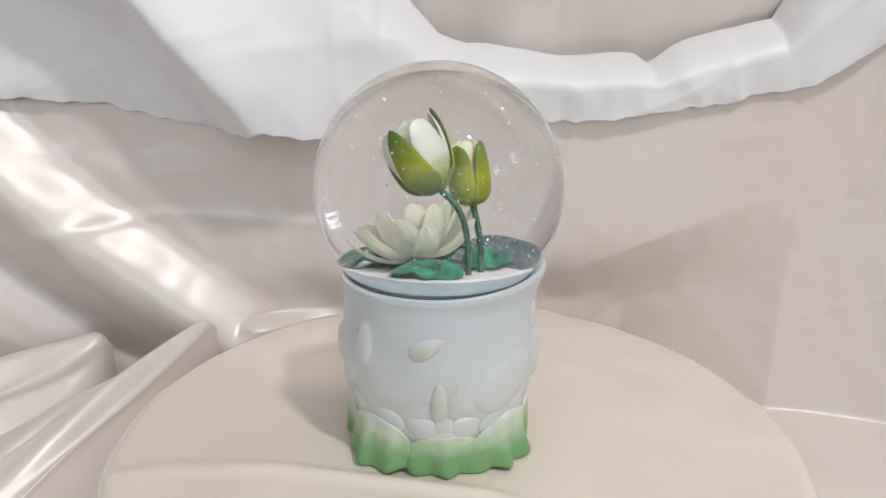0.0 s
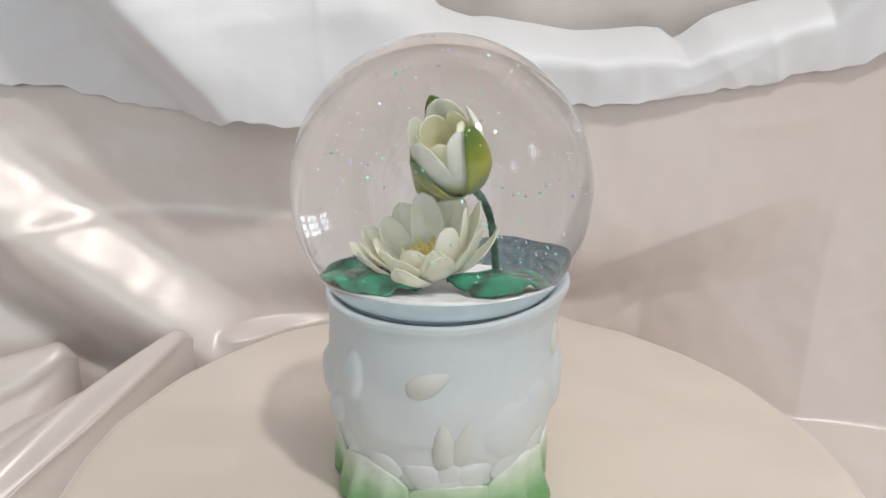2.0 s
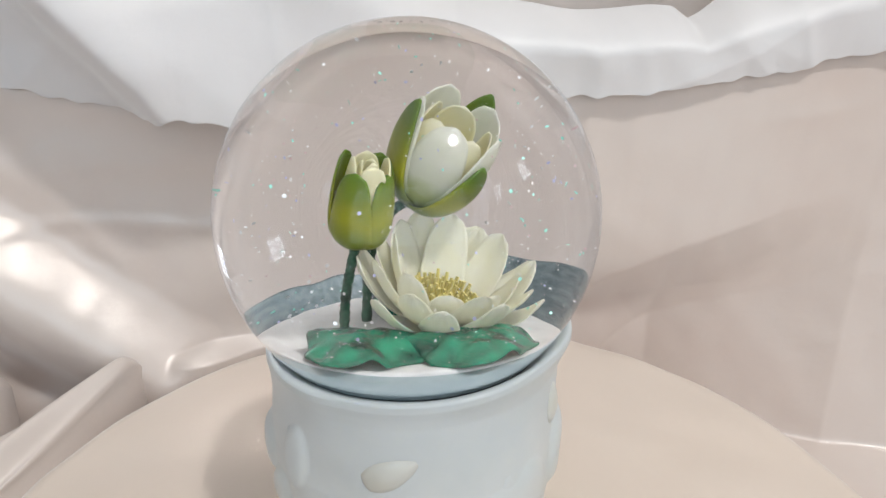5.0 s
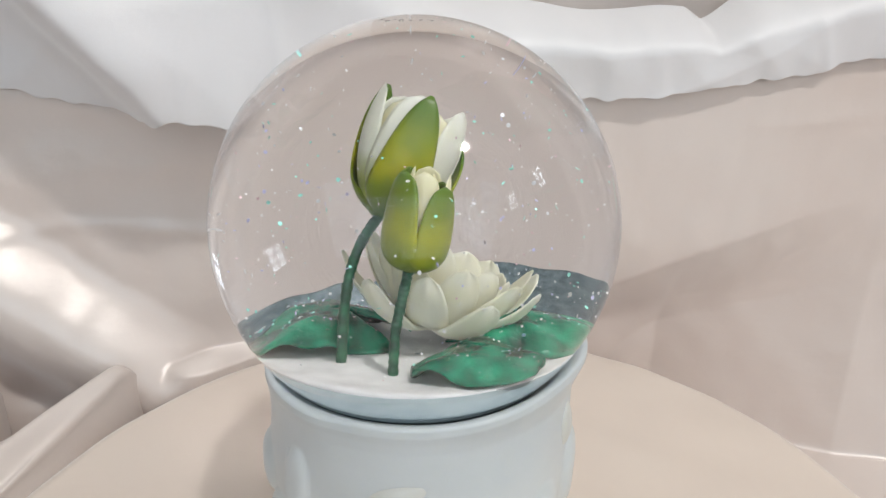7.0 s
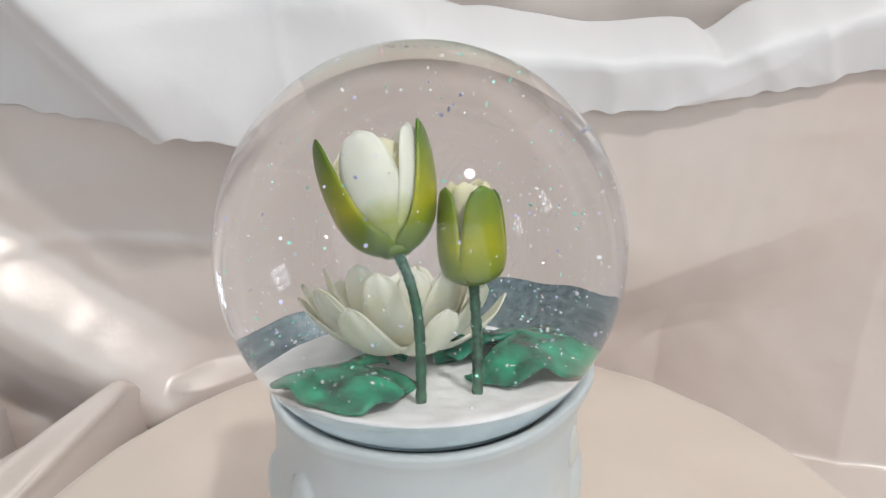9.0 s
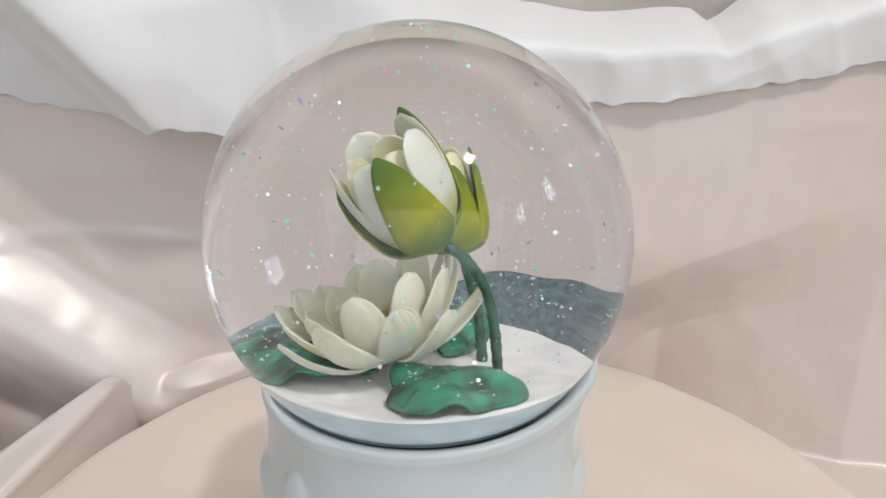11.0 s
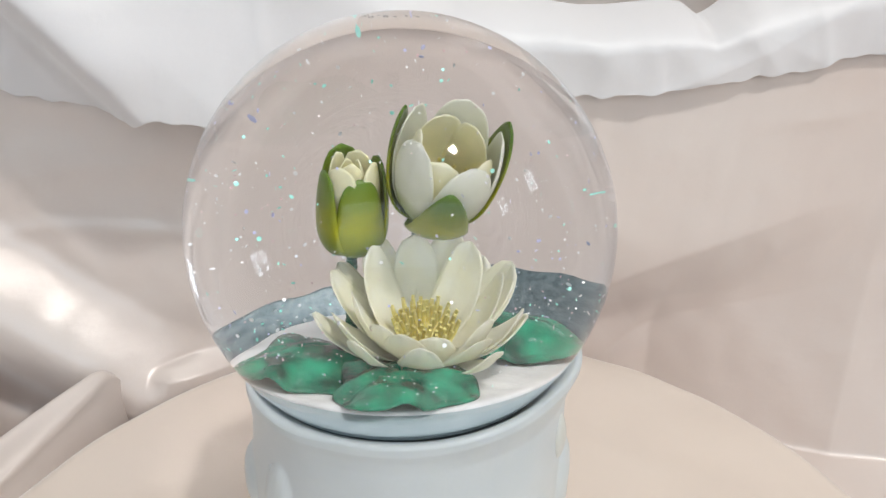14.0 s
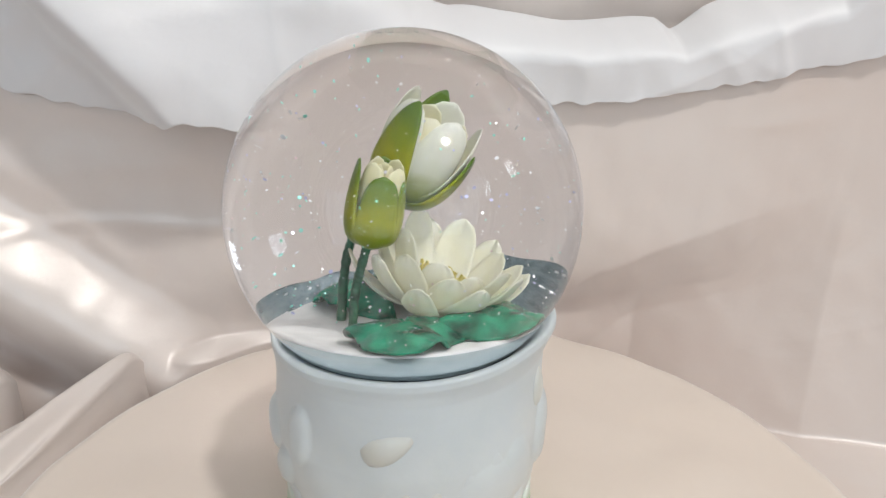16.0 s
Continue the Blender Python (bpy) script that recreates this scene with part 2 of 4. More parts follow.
def shell(pts, nu, nv, thick):
    """A sheet with thickness from a grid of nu x nv points."""
    p = np.asarray(pts, float).reshape(nu, nv, 3)
    du, dv = np.gradient(p, axis=0), np.gradient(p, axis=1)
    n = np.cross(du, dv)
    n /= np.maximum(np.linalg.norm(n, axis=2, keepdims=True), 1e-12)
    edge = np.ones((nu, nv, 1))
    edge[0], edge[-1], edge[:, 0], edge[:, -1] = 0.35, 0.35, 0.35, 0.35
    a, b = (p + n * edge * thick / 2).reshape(-1, 3), (p - n * edge * thick / 2).reshape(-1, 3)
    f = grid_faces(nu, nv)
    m = nu * nv
    faces = f + [tuple(m + i for i in reversed(q)) for q in f]
    ring = [j for j in range(nv)] + [i * nv + nv - 1 for i in range(1, nu)] + [(nu - 1) * nv + j for j in range(nv - 2, -1, -1)] + [i * nv for i in range(nu - 2, 0, -1)]
    for i, r in enumerate(ring):
        s = ring[(i + 1) % len(ring)]
        faces.append((s, r, m + r, m + s))
    return np.vstack([a, b]), faces


def lathe(profile, n):
    p = np.array(profile)
    a = np.arange(n) * 2 * np.pi / n
    v = np.stack([np.outer(p[:, 0], np.cos(a)), np.outer(p[:, 0], np.sin(a)), np.repeat(p[:, 1:2], n, 1)], -1).reshape(-1, 3)
    return v, grid_faces(len(p), n, True)


def tube(points, radius, n=10):
    p = np.array(points, float)
    t = np.gradient(p, axis=0)
    t /= np.linalg.norm(t, axis=1, keepdims=True)
    up = np.array((0.31, 0.9, 0.3))
    a = np.cross(t, up)
    a /= np.linalg.norm(a, axis=1, keepdims=True)
    b = np.cross(t, a)
    r = np.broadcast_to(np.asarray(radius, float), (len(p),))
    ang = np.arange(n) * 2 * np.pi / n
    v = p[:, None] + r[:, None, None] * (np.cos(ang)[None, :, None] * a[:, None] + np.sin(ang)[None, :, None] * b[:, None])
    faces = grid_faces(len(p), n, True) + [tuple(range(n)), tuple(reversed(range((len(p) - 1) * n, len(p) * n)))]
    return v.reshape(-1, 3), faces


def box(bm, x0, y0, z0, x1, y1, z1):
    m = Matrix.LocRotScale(((x0 + x1) / 2, (y0 + y1) / 2, (z0 + z1) / 2), None, (x1 - x0, y1 - y0, z1 - z0))
    bmesh.ops.create_cube(bm, size=1, matrix=m)


def smooth_noise(x, y, scale, seed):
    """Cheap even noise as a sum of waves."""
    rnd = np.random.RandomState(seed)
    out = 0 * x
    for k in range(7):
        a, f, ph = rnd.uniform(0, 2 * np.pi), scale * rnd.uniform(0.5, 1.6), rnd.uniform(0, 6.3)
        out = out + np.sin(f * (x * np.cos(a) + y * np.sin(a)) + ph + 1.3 * np.sin(0.6 * f * (y * np.cos(a) - x * np.sin(a)) + 2 * ph))
    return out / 3.5


def line_dist(x, y, line):
    """Distance to a polyline and the share of its length at the nearest place."""
    best, where = np.full(x.shape, 9.0), np.zeros(x.shape)
    for i in range(len(line) - 1):
        (ax, ay), (bx, by) = line[i], line[i + 1]
        dx, dy = bx - ax, by - ay
        s = np.clip(((x - ax) * dx + (y - ay) * dy) / (dx * dx + dy * dy), 0, 1)
        d = np.hypot(x - ax - s * dx, y - ay - s * dy)
        where = np.where(d < best, (i + s) / (len(line) - 1), where)
        best = np.minimum(best, d)
    return best, where


def step(x, w):
    return 1 / (1 + np.exp(-np.clip(x / w, -30, 30)))


# ======== the room behind the camera ========
def room():
    t = 0.12
    bm = bmesh.new()
    box(bm, ROOM_X0, ROOM_Y0, ROOM_Z0 - t, ROOM_X1, ROOM_Y1, ROOM_Z0)
    tagged(part("floor", bm, FLOORING, None, "", False), "plain brown floor of the room", "floor", kind="structure")
    bm = bmesh.new()
    box(bm, ROOM_X0, ROOM_Y0, ROOM_Z1, ROOM_X1, ROOM_Y1, ROOM_Z1 + t)
    tagged(part("ceiling", bm, PLASTER, None, "", False), "plain white plaster ceiling", "ceiling", kind="structure")
    for name, bounds in (("wall_north", (ROOM_X0 - t, ROOM_Y1, ROOM_X1 + t, ROOM_Y1 + t)), ("wall_west", (ROOM_X0 - t, ROOM_Y0, ROOM_X0, ROOM_Y1))):
        bm = bmesh.new()
        box(bm, bounds[0], bounds[1], ROOM_Z0 - t, bounds[2], bounds[3], ROOM_Z1 + t)
        tagged(part(name, bm, PLASTER, None, "", False), "plain pale plaster wall", "wall", kind="structure")

    def holed(name, lo, hi, holes, z0, z1, place):
        bm = bmesh.new()
        cuts = sorted((c - w / 2, c + w / 2) for c, w in holes)
        edges = [lo] + [e for c in cuts for e in c] + [hi]
        for i in range(0, len(edges), 2):
            place(bm, edges[i], edges[i + 1], ROOM_Z0 - t, ROOM_Z1 + t)
        for a, b in cuts:
            place(bm, a, b, ROOM_Z0 - t, z0)
            place(bm, a, b, z1, ROOM_Z1 + t)
        tagged(part(name, bm, PLASTER, None, "", False), "pale plaster wall with window openings", "wall", kind="structure")

    holed("wall_east", ROOM_Y0, ROOM_Y1, WINDOWS_RIGHT, 1.0, 1.5, lambda bm, a, b, c, d: box(bm, ROOM_X1, a, c, ROOM_X1 + t, b, d))
    holed("wall_south", ROOM_X0 - t, ROOM_X1 + t, FILL_WINDOWS_BACK, 0.1, 2.1, lambda bm, a, b, c, d: box(bm, a, ROOM_Y0 - t, c, b, ROOM_Y0, d))

    def bars(k, lo, hi, z0, z1, at, flip):
        frame_thing = thing("window_%d" % k, "white window with thin glazing bars and an area lamp behind", "window")
        frame_thing["kind"] = "structure"
        spans = [(lo, lo + 0.04, z0, z1), (hi - 0.04, hi, z0, z1), (lo, hi, z0, z0 + 0.04), (lo, hi, z1 - 0.04, z1)]
        n = max(2, round((hi - lo) / 0.3))
        spans += [(lo + (hi - lo) * i / n - 0.012, lo + (hi - lo) * i / n + 0.012, z0, z1) for i in range(1, n)]
        spans += [(lo, hi, z0 + (z1 - z0) * i / 3 - 0.012, z0 + (z1 - z0) * i / 3 + 0.012) for i in (1, 2)]
        for a, b, c, d in spans:
            bm = bmesh.new()
            if flip:
                box(bm, at - 0.03, a, c, at, b, d)
            else:
                box(bm, a, at, c, b, at + 0.03, d)
            part("glazing_bar", bm, WHITE_PAINT, frame_thing, "", False)

    for k, (c, w) in enumerate(WINDOWS_RIGHT):
        bars(k + 1, c - w / 2, c + w / 2, 1.0, 1.5, ROOM_X1 - 0.002, True)
    # this wide window is made up to carry the fill lamp
    for k, (c, w) in enumerate(FILL_WINDOWS_BACK):
        bars(k + 3, c - w / 2, c + w / 2, 0.1, 2.1, ROOM_Y0 + 0.002, False)


room()

# ======== cloth backdrop and covered round stand ========
STAND_X, STAND_Y, STAND_R = 0.009, 0.008, 0.15
WALL_Y, LOW = 0.152, -0.088
OVERHANG = [(-0.6, 0.15), (-0.255, 0.132), (-0.200, 0.129), (-0.177, 0.124), (-0.122, 0.111), (-0.091, 0.115), (-0.071, 0.112), (0.080, 0.119), (0.138, 0.125), (0.183, 0.132), (0.230, 0.142), (0.266, 0.172), (0.6, 0.28)]
# top edge of the drape; its dip lets darker cloth stand in for shade
UPPER = [(-0.6, 0.56), (-0.075, 0.54), (-0.055, 0.30), (-0.030, 0.205), (0.003, 0.170), (0.020, 0.163), (0.078, 0.158), (0.125, 0.159), (0.133, 0.154), (0.139, 0.157), (0.150, 0.164), (0.177, 0.174), (0.210, 0.182), (0.235, 0.23), (0.30, 0.52), (0.6, 0.56)]
SHADY = [(-0.30, 0.27), (-0.222, 0.204), (-0.168, 0.170), (-0.122, 0.116), (-0.10, 0.08)]
GLINT = [(-0.30, 0.15), (-0.259, 0.108), (-0.231, 0.078), (-0.200, 0.049), (-0.168, 0.023), (-0.124, -0.012)]
VALLEY = [(0.069, -0.01), (0.104, 0.023), (0.140, 0.039), (0.185, 0.056), (0.26, 0.08)]
FAINT = [(-0.24, 0.05), (-0.199, 0.056), (-0.164, 0.060), (-0.073, 0.052)]
ROLLS = [[(-0.136, 0.135), (-0.154, 0.101), (-0.1705, 0.062), (-0.187, 0.033), (-0.205, 0.012), (-0.25, -0.04)],
         [(-0.195, 0.14), (-0.215, 0.10), (-0.235, 0.06), (-0.27, 0.01)],
         [(-0.25, 0.145), (-0.275, 0.11), (-0.33, 0.07)]]


def hem_height(x):
    return np.interp(x, [p[0] for p in OVERHANG], [p[1] for p in OVERHANG]) + 0.0012 * smooth_noise(x, x * 0, 80, 3) + 0.0010 * smooth_noise(x, x * 0, 320, 4)


def creases(x, z, count, seed, lean, deep):
    """Short soft wrinkles pressed into hanging cloth, mostly along one lean."""
    rnd = random.Random(seed)
    out = 0 * x
    for k in range(count):
        cx, cz, a = rnd.uniform(-0.33, 0.36), rnd.uniform(-0.06, 0.24), radians(lean + rnd.gauss(0, 22))
        long, wide, high = rnd.uniform(0.03, 0.10), rnd.uniform(0.003, 0.010), deep * rnd.uniform(0.4, 1.0)
        u = (x - cx) * math.cos(a) + (z - cz) * math.sin(a)
        v = (z - cz) * math.cos(a) - (x - cx) * math.sin(a) + 4.0 * u * u * rnd.uniform(-1, 1)
        out = out + high * np.exp(-(u / long) ** 2) * np.exp(-np.abs(v / wide) ** 1.5)
    return out


def side_of(x, z, line):
    """Signed distance to a line, positive above and to its right."""
    d, w = line_dist(x, z, line)
    at = np.interp(x, [p[0] for p in line], [p[1] for p in line])
    return np.where(z > at, d, -d)


def wall_relief(x, z):
    """How far the pink hanging cloth stands out towards the room."""
    down = np.maximum(hem_height(x) - z, 0)
    out = -0.13 * np.minimum(down, 0.12) * step(x + 0.09, 0.02)
    # the great fold: its upper flank catches the light, its lower one turns away
    d = side_of(x, z, GLINT) + 0.012
    flank = np.clip(d / 0.034, 0, 1)
    out = out + np.where(d > 0, 0.023 * (1 - flank * flank * (3 - 2 * flank)), 0.023 * np.exp(-(d / 0.030) ** 2))
    d, w = line_dist(x, z, [(p[0] - 0.040, p[1] - 0.052) for p in GLINT])
    out = out - 0.012 * np.exp(-(d / 0.018) ** 2)
    # the sheet tucks in behind the stand
    d = side_of(x, z, VALLEY)
    out = out - 0.60 * np.clip(-d, 0, 0.05) * step(x - 0.060, 0.008) * np.clip((0.24 - x) / 0.10, 0, 1)
    out = out - 0.014 * np.exp(-(((x - 0.080) / 0.034) ** 2 + ((z + 0.004) / 0.020) ** 2)) - 0.007 * np.exp(-(((x + 0.085) / 0.030) ** 2 + ((z + 0.005) / 0.018) ** 2))
    d, w = line_dist(x, z, FAINT)
    out = out + 0.0011 * np.exp(-(d / 0.004) ** 2)
    out = out + 0.0030 * smooth_noise(x, z, 20, 11) + 0.0004 * smooth_noise(x, z, 180, 13)
    out = out + creases(x, z, 26, 71, 28, 0.0012) * step(x, 0.03) + creases(x, z, 30, 72, -40, 0.0013) * step(-x, 0.03)
    above = np.maximum(z - hem_height(x), 0)
    return out * np.exp(-above / 0.008) - 0.034 * step(above - 0.009, 0.0028) * (1 - 0.45 * np.clip((above - 0.03) / 0.06, 0, 1) * step(x, 0.02)) + 0.003 * smooth_noise(x, z, 60, 17) * step(above - 0.016, 0.004)


def drape_relief(x, up, z):
    """The fold that hangs over it from above; its paleness is painted-in light."""
    out = 0.0045 + 0.008 * (1 - np.exp(-up / 0.030)) * np.exp(-up / 0.12)
    out = out + 0.006 * np.exp(-((x - 0.245 - 0.6 * (z - 0.15)) / 0.012) ** 2)
    # a broad fold whose flank turns from the light
    d = side_of(x, z, SHADY)
    out = out + 0.052 * step(d - 0.006, 0.006) * np.exp(-np.maximum(d - 0.02, 0) / 0.07) * step(0.02 - x, 0.02)
    out = out + creases(x, z, 40, 73, 20, 0.0022) + creases(x, z, 24, 74, -50, 0.0018)
    return out + 0.0030 * smooth_noise(x, z, 24, 14) + 0.0005 * smooth_noise(x, z, 170, 16)


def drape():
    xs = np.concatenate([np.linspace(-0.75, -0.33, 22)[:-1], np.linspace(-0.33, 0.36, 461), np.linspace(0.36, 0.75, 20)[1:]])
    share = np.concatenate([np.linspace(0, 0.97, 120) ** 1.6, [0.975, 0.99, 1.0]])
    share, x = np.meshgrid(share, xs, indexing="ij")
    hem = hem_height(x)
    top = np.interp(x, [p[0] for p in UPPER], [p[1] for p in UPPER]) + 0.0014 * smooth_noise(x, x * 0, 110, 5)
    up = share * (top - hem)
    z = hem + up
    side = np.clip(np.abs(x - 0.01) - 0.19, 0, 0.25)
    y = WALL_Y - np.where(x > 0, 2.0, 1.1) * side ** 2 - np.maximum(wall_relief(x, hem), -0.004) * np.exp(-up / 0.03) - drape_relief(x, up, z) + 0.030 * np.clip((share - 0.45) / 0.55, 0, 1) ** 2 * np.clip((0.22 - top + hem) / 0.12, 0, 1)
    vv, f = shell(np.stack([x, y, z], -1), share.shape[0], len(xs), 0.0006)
    ob = mesh("upper_drape", vv, f, SATIN_LIT)
    tagged(ob, "satin drape with a soft uneven hem, light painted into its white", "drape", kind="structure")


def low_relief(x, y):
    """Height of the cloth that lies round the stand."""
    side = step(-(x + 0.14), 0.015)
    z = LOW + side * 0.030 + 0.004 * smooth_noise(x, y, 30, 21) + 0.0015 * smooth_noise(x, y, 80, 22)
    for line, top, wide in zip(ROLLS, (0.012, 0.020, 0.030), (0.020, 0.012, 0.018)):
        d, w = line_dist(x, y, line)
        z = z + top * np.exp(-(d / wide) ** 2) * (1 - 0.55 * w)
    return z


def backdrop():
    xs = np.concatenate([np.linspace(-0.75, -0.33, 22)[:-1], np.linspace(-0.33, 0.36, 461), np.linspace(0.36, 0.75, 20)[1:]])
    zs = np.concatenate([np.linspace(0.62, 0.24, 20)[:-1], np.linspace(0.24, -0.084, 160)])
    ys = np.concatenate([np.linspace(0.0, 0.24, 150), np.linspace(0.24, 0.95, 30)[1:]])
    x, z = np.meshgrid(xs, zs)
    side = np.clip(np.abs(x - 0.01) - 0.19, 0, 0.25)
    wy = WALL_Y - np.where(x > 0, 2.0, 1.1) * side ** 2
    wall = np.stack([x, wy - wall_relief(x, z), z], -1)
    # below, the sheet turns forward and lies on the low table
    x2, s = np.meshgrid(xs, ys)
    side = np.clip(np.abs(x2 - 0.01) - 0.19, 0, 0.25)
    y2 = WALL_Y - np.where(x2 > 0, 2.0, 1.1) * side ** 2 - 0.001 - s
    blend = np.exp(-(s / 0.02) ** 2)
    z2 = low_relief(x2, y2) * (1 - blend) + (-0.086) * blend
    y2 = y2 - wall_relief(x2, 0 * x2 - 0.084) * np.exp(-s / 0.05)
    pts = np.concatenate([wall, np.stack([x2, y2, z2], -1)], 0)
    ob = mesh("backdrop", pts.reshape(-1, 3), grid_faces(pts.shape[0], pts.shape[1]), SATIN_PALE)
    tagged(ob, "pale blush satin cloth hung in loose folds", "backdrop", kind="structure")
    bm = bmesh.new()
    box(bm, -0.9, -0.75, -0.15, 0.9, 0.3, -0.12)
    top = part("low_table", bm, material("table_wood", (0.36, 0.24, 0.15), 0.5, scale=12.0), None, "", False)
    tagged(top, "plain wooden table under the satin cloth", "table")
    for lx in (-0.85, 0.8):
        for ly in (-0.72, 0.22):
            bm = bmesh.new()
            box(bm, lx, ly, ROOM_Z0, lx + 0.05, ly + 0.05, -0.15)
            part("leg", bm, bpy.data.materials["table_wood"], top, "", False)



def cloth_roll(line, tops, wide, floor_z, label):
    """A raised rounded fold of satin that runs along a line."""
    n, m = 60, 41
    t, s = np.linspace(0, 1, n), np.linspace(0, 1, len(line))
    px, py, pz = np.interp(t, s, [p[0] for p in line]), np.interp(t, s, [p[1] for p in line]), np.interp(t, s, tops)
    for _ in range(20):
        for q in (px, py, pz):
            q[1:-1] = (q[:-2] + 2 * q[1:-1] + q[2:]) / 4
    w = np.interp(t, [0, 0.015, 0.04, 0.09, 0.2, 1], [0.0004, 0.26 * wide[0], 0.48 * wide[0], 0.75 * wide[0], 1.05 * wide[0], wide[1]])
    pz = pz - 0.012 * (1 - np.clip(t / 0.07, 0, 1)) ** 2
    dx, dy = np.gradient(px), np.gradient(py)
    ln = np.hypot(dx, dy)
    nx, ny = -dy / ln, dx / ln
    v = np.linspace(-1, 1, m)
    ang = np.clip(v / 0.6, -1, 1) * radians(100)
    skirt = np.maximum(np.abs(v) - 0.6, 0) / 0.4
    lat = w[:, None] * (np.sin(ang) + np.sign(v) * skirt * 1.3)[None, :]
    z = pz[:, None] - w[:, None] * 1.1 * (1 - np.cos(ang))[None, :]
    z = z + (floor_z - z) * (skirt ** 1.2)[None, :]
    z = z + (0.0030 * np.cos(7 * v[None, :] + 2.5 * t[:, None]) + 0.0014 * np.cos(15 * v[None, :] - 4 * t[:, None] + 1)) * np.clip(2.5 * t, 0, 1)[:, None] * (1 - skirt)[None, :]
    lat = lat + (0.0035 * np.sin(8 * t + 1) * t)[:, None] + 0.0012 * np.sin(5 * v[None, :] + 14 * t[:, None]) * t[:, None]
    x, y = px[:, None] + nx[:, None] * lat, py[:, None] + ny[:, None] * lat
    ob = mesh("cloth_fold", np.stack([x, y, z], -1).reshape(-1, 3), grid_faces(n, m), SATIN_PALE)
    tagged(ob, label, "cloth fold", kind="structure")


backdrop()
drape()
cloth_roll(ROLLS[0], (0.001, -0.005, -0.013, -0.021, -0.030, -0.05), (0.0065, 0.016), -0.07, "rolled fold of shiny blush satin")
cloth_roll([(-0.172, 0.128), (-0.196, 0.095), (-0.214, 0.062), (-0.236, 0.035), (-0.275, 0.0)], (-0.026, -0.032, -0.036, -0.042, -0.055), (0.010, 0.020), -0.075, "low rolled fold of shiny blush satin")
cloth_roll([(-0.205, 0.140), (-0.245, 0.118), (-0.285, 0.092), (-0.34, 0.07)], (-0.012, -0.020, -0.026, -0.03), (0.012, 0.022), -0.075, "broad rolled fold of shiny blush satin")


def covered_stand():
    ob = thing("round_stand", "round display stand covered with smooth blush satin", "stand")
    v, f = lathe([(0.0, LOW - 0.03), (STAND_R - 0.006, LOW - 0.03), (STAND_R - 0.006, -0.006), (0.0, -0.006)], 64)
    core = mesh("stand_core", v + np.array((STAND_X, STAND_Y, 0)), f, WHITE_PAINT, ob, "", False)
    n = 220
    rr = np.concatenate([np.linspace(0.0005, STAND_R - 0.008, 80), STAND_R - 0.008 + 0.008 * np.sin(np.linspace(0.12, 1, 8) * np.pi / 2), np.full(16, STAND_R)])
    zz = np.concatenate([np.zeros(80), -0.008 * (1 - np.cos(np.linspace(0.12, 1, 8) * np.pi / 2)), np.linspace(-0.012, LOW - 0.01, 16)])
    a = np.arange(n) * 2 * np.pi / n
    r, ang = np.meshgrid(rr, a, indexing="ij")
    z = np.repeat(zz[:, None], n, 1)
    drop = np.clip(-z / 0.08, 0, 1)
    r = r + drop * (0.006 + 0.006 * np.sin(9 * ang + 2 * np.sin(3 * ang)) + 0.003 * np.sin(23 * ang))
    x, y = STAND_X + r * np.cos(ang), STAND_Y + r * np.sin(ang)
    on = np.clip((np.hypot(x, y) - 0.05) / 0.03, 0, 1)
    z = z + on * (1 - drop) * (creases(x, y * 0.5, 34, 75, 15, 0.0010) + 0.0013 * smooth_noise(x, y, 40, 31) + 0.0006 * smooth_noise(x, y, 110, 32))
    d, w = line_dist(x, y, [(-0.15, -0.040), (-0.108, -0.029), (-0.062, -0.032), (-0.030, -0.0385), (0.018, -0.049), (0.06, -0.07)])
    z = z + 0.0022 * np.exp(-(d / 0.003) ** 2) * (1 - drop)
    mesh("satin_cover", np.stack([x, y, z], -1).reshape(-1, 3), grid_faces(len(rr), n, True), SATIN, ob, "smooth blush satin cover")


covered_stand()

# ======== the water globe ========
R = 0.05
CZ = GLOBE.z
globe = thing("water_globe", "clear water globe with lilies on a white ceramic base", "snow globe")


def base_radius(z):
    return np.interp(z, [0, 0.004, 0.012, 0.022, 0.034, 0.046, 0.056, 0.063, 0.068, 0.0708, 0.0728, 0.0746], [0.0335, 0.0345, 0.0358, 0.0374, 0.0394, 0.0404, 0.0402, 0.0399, 0.0400, 0.0404, 0.0409, 0.0409])


# raised work on the base: degrees round from the front, height, half width, half height, lean, rise
BUMPS = [(34, 0.036, 0.012, 0.011, 0, 0.0014), (50, 0.040, 0.007, 0.011, -20, 0.0014), (-48, 0.052, 0.005, 0.010, 8, 0.0014),
         (-76, 0.046, 0.008, 0.0095, 10, 0.0022), (-64, 0.036, 0.005, 0.009, 30, 0.0022), (76, 0.043, 0.009, 0.013, 0, 0.0022),
         (110, 0.05, 0.008, 0.006, 30, 0.0022), (140, 0.035, 0.009, 0.011, 0, 0.0024), (180, 0.052, 0.007, 0.009, 10, 0.0022), (220, 0.035, 0.009, 0.011, 0, 0.0024), (250, 0.054, 0.006, 0.006, 20, 0.002)]


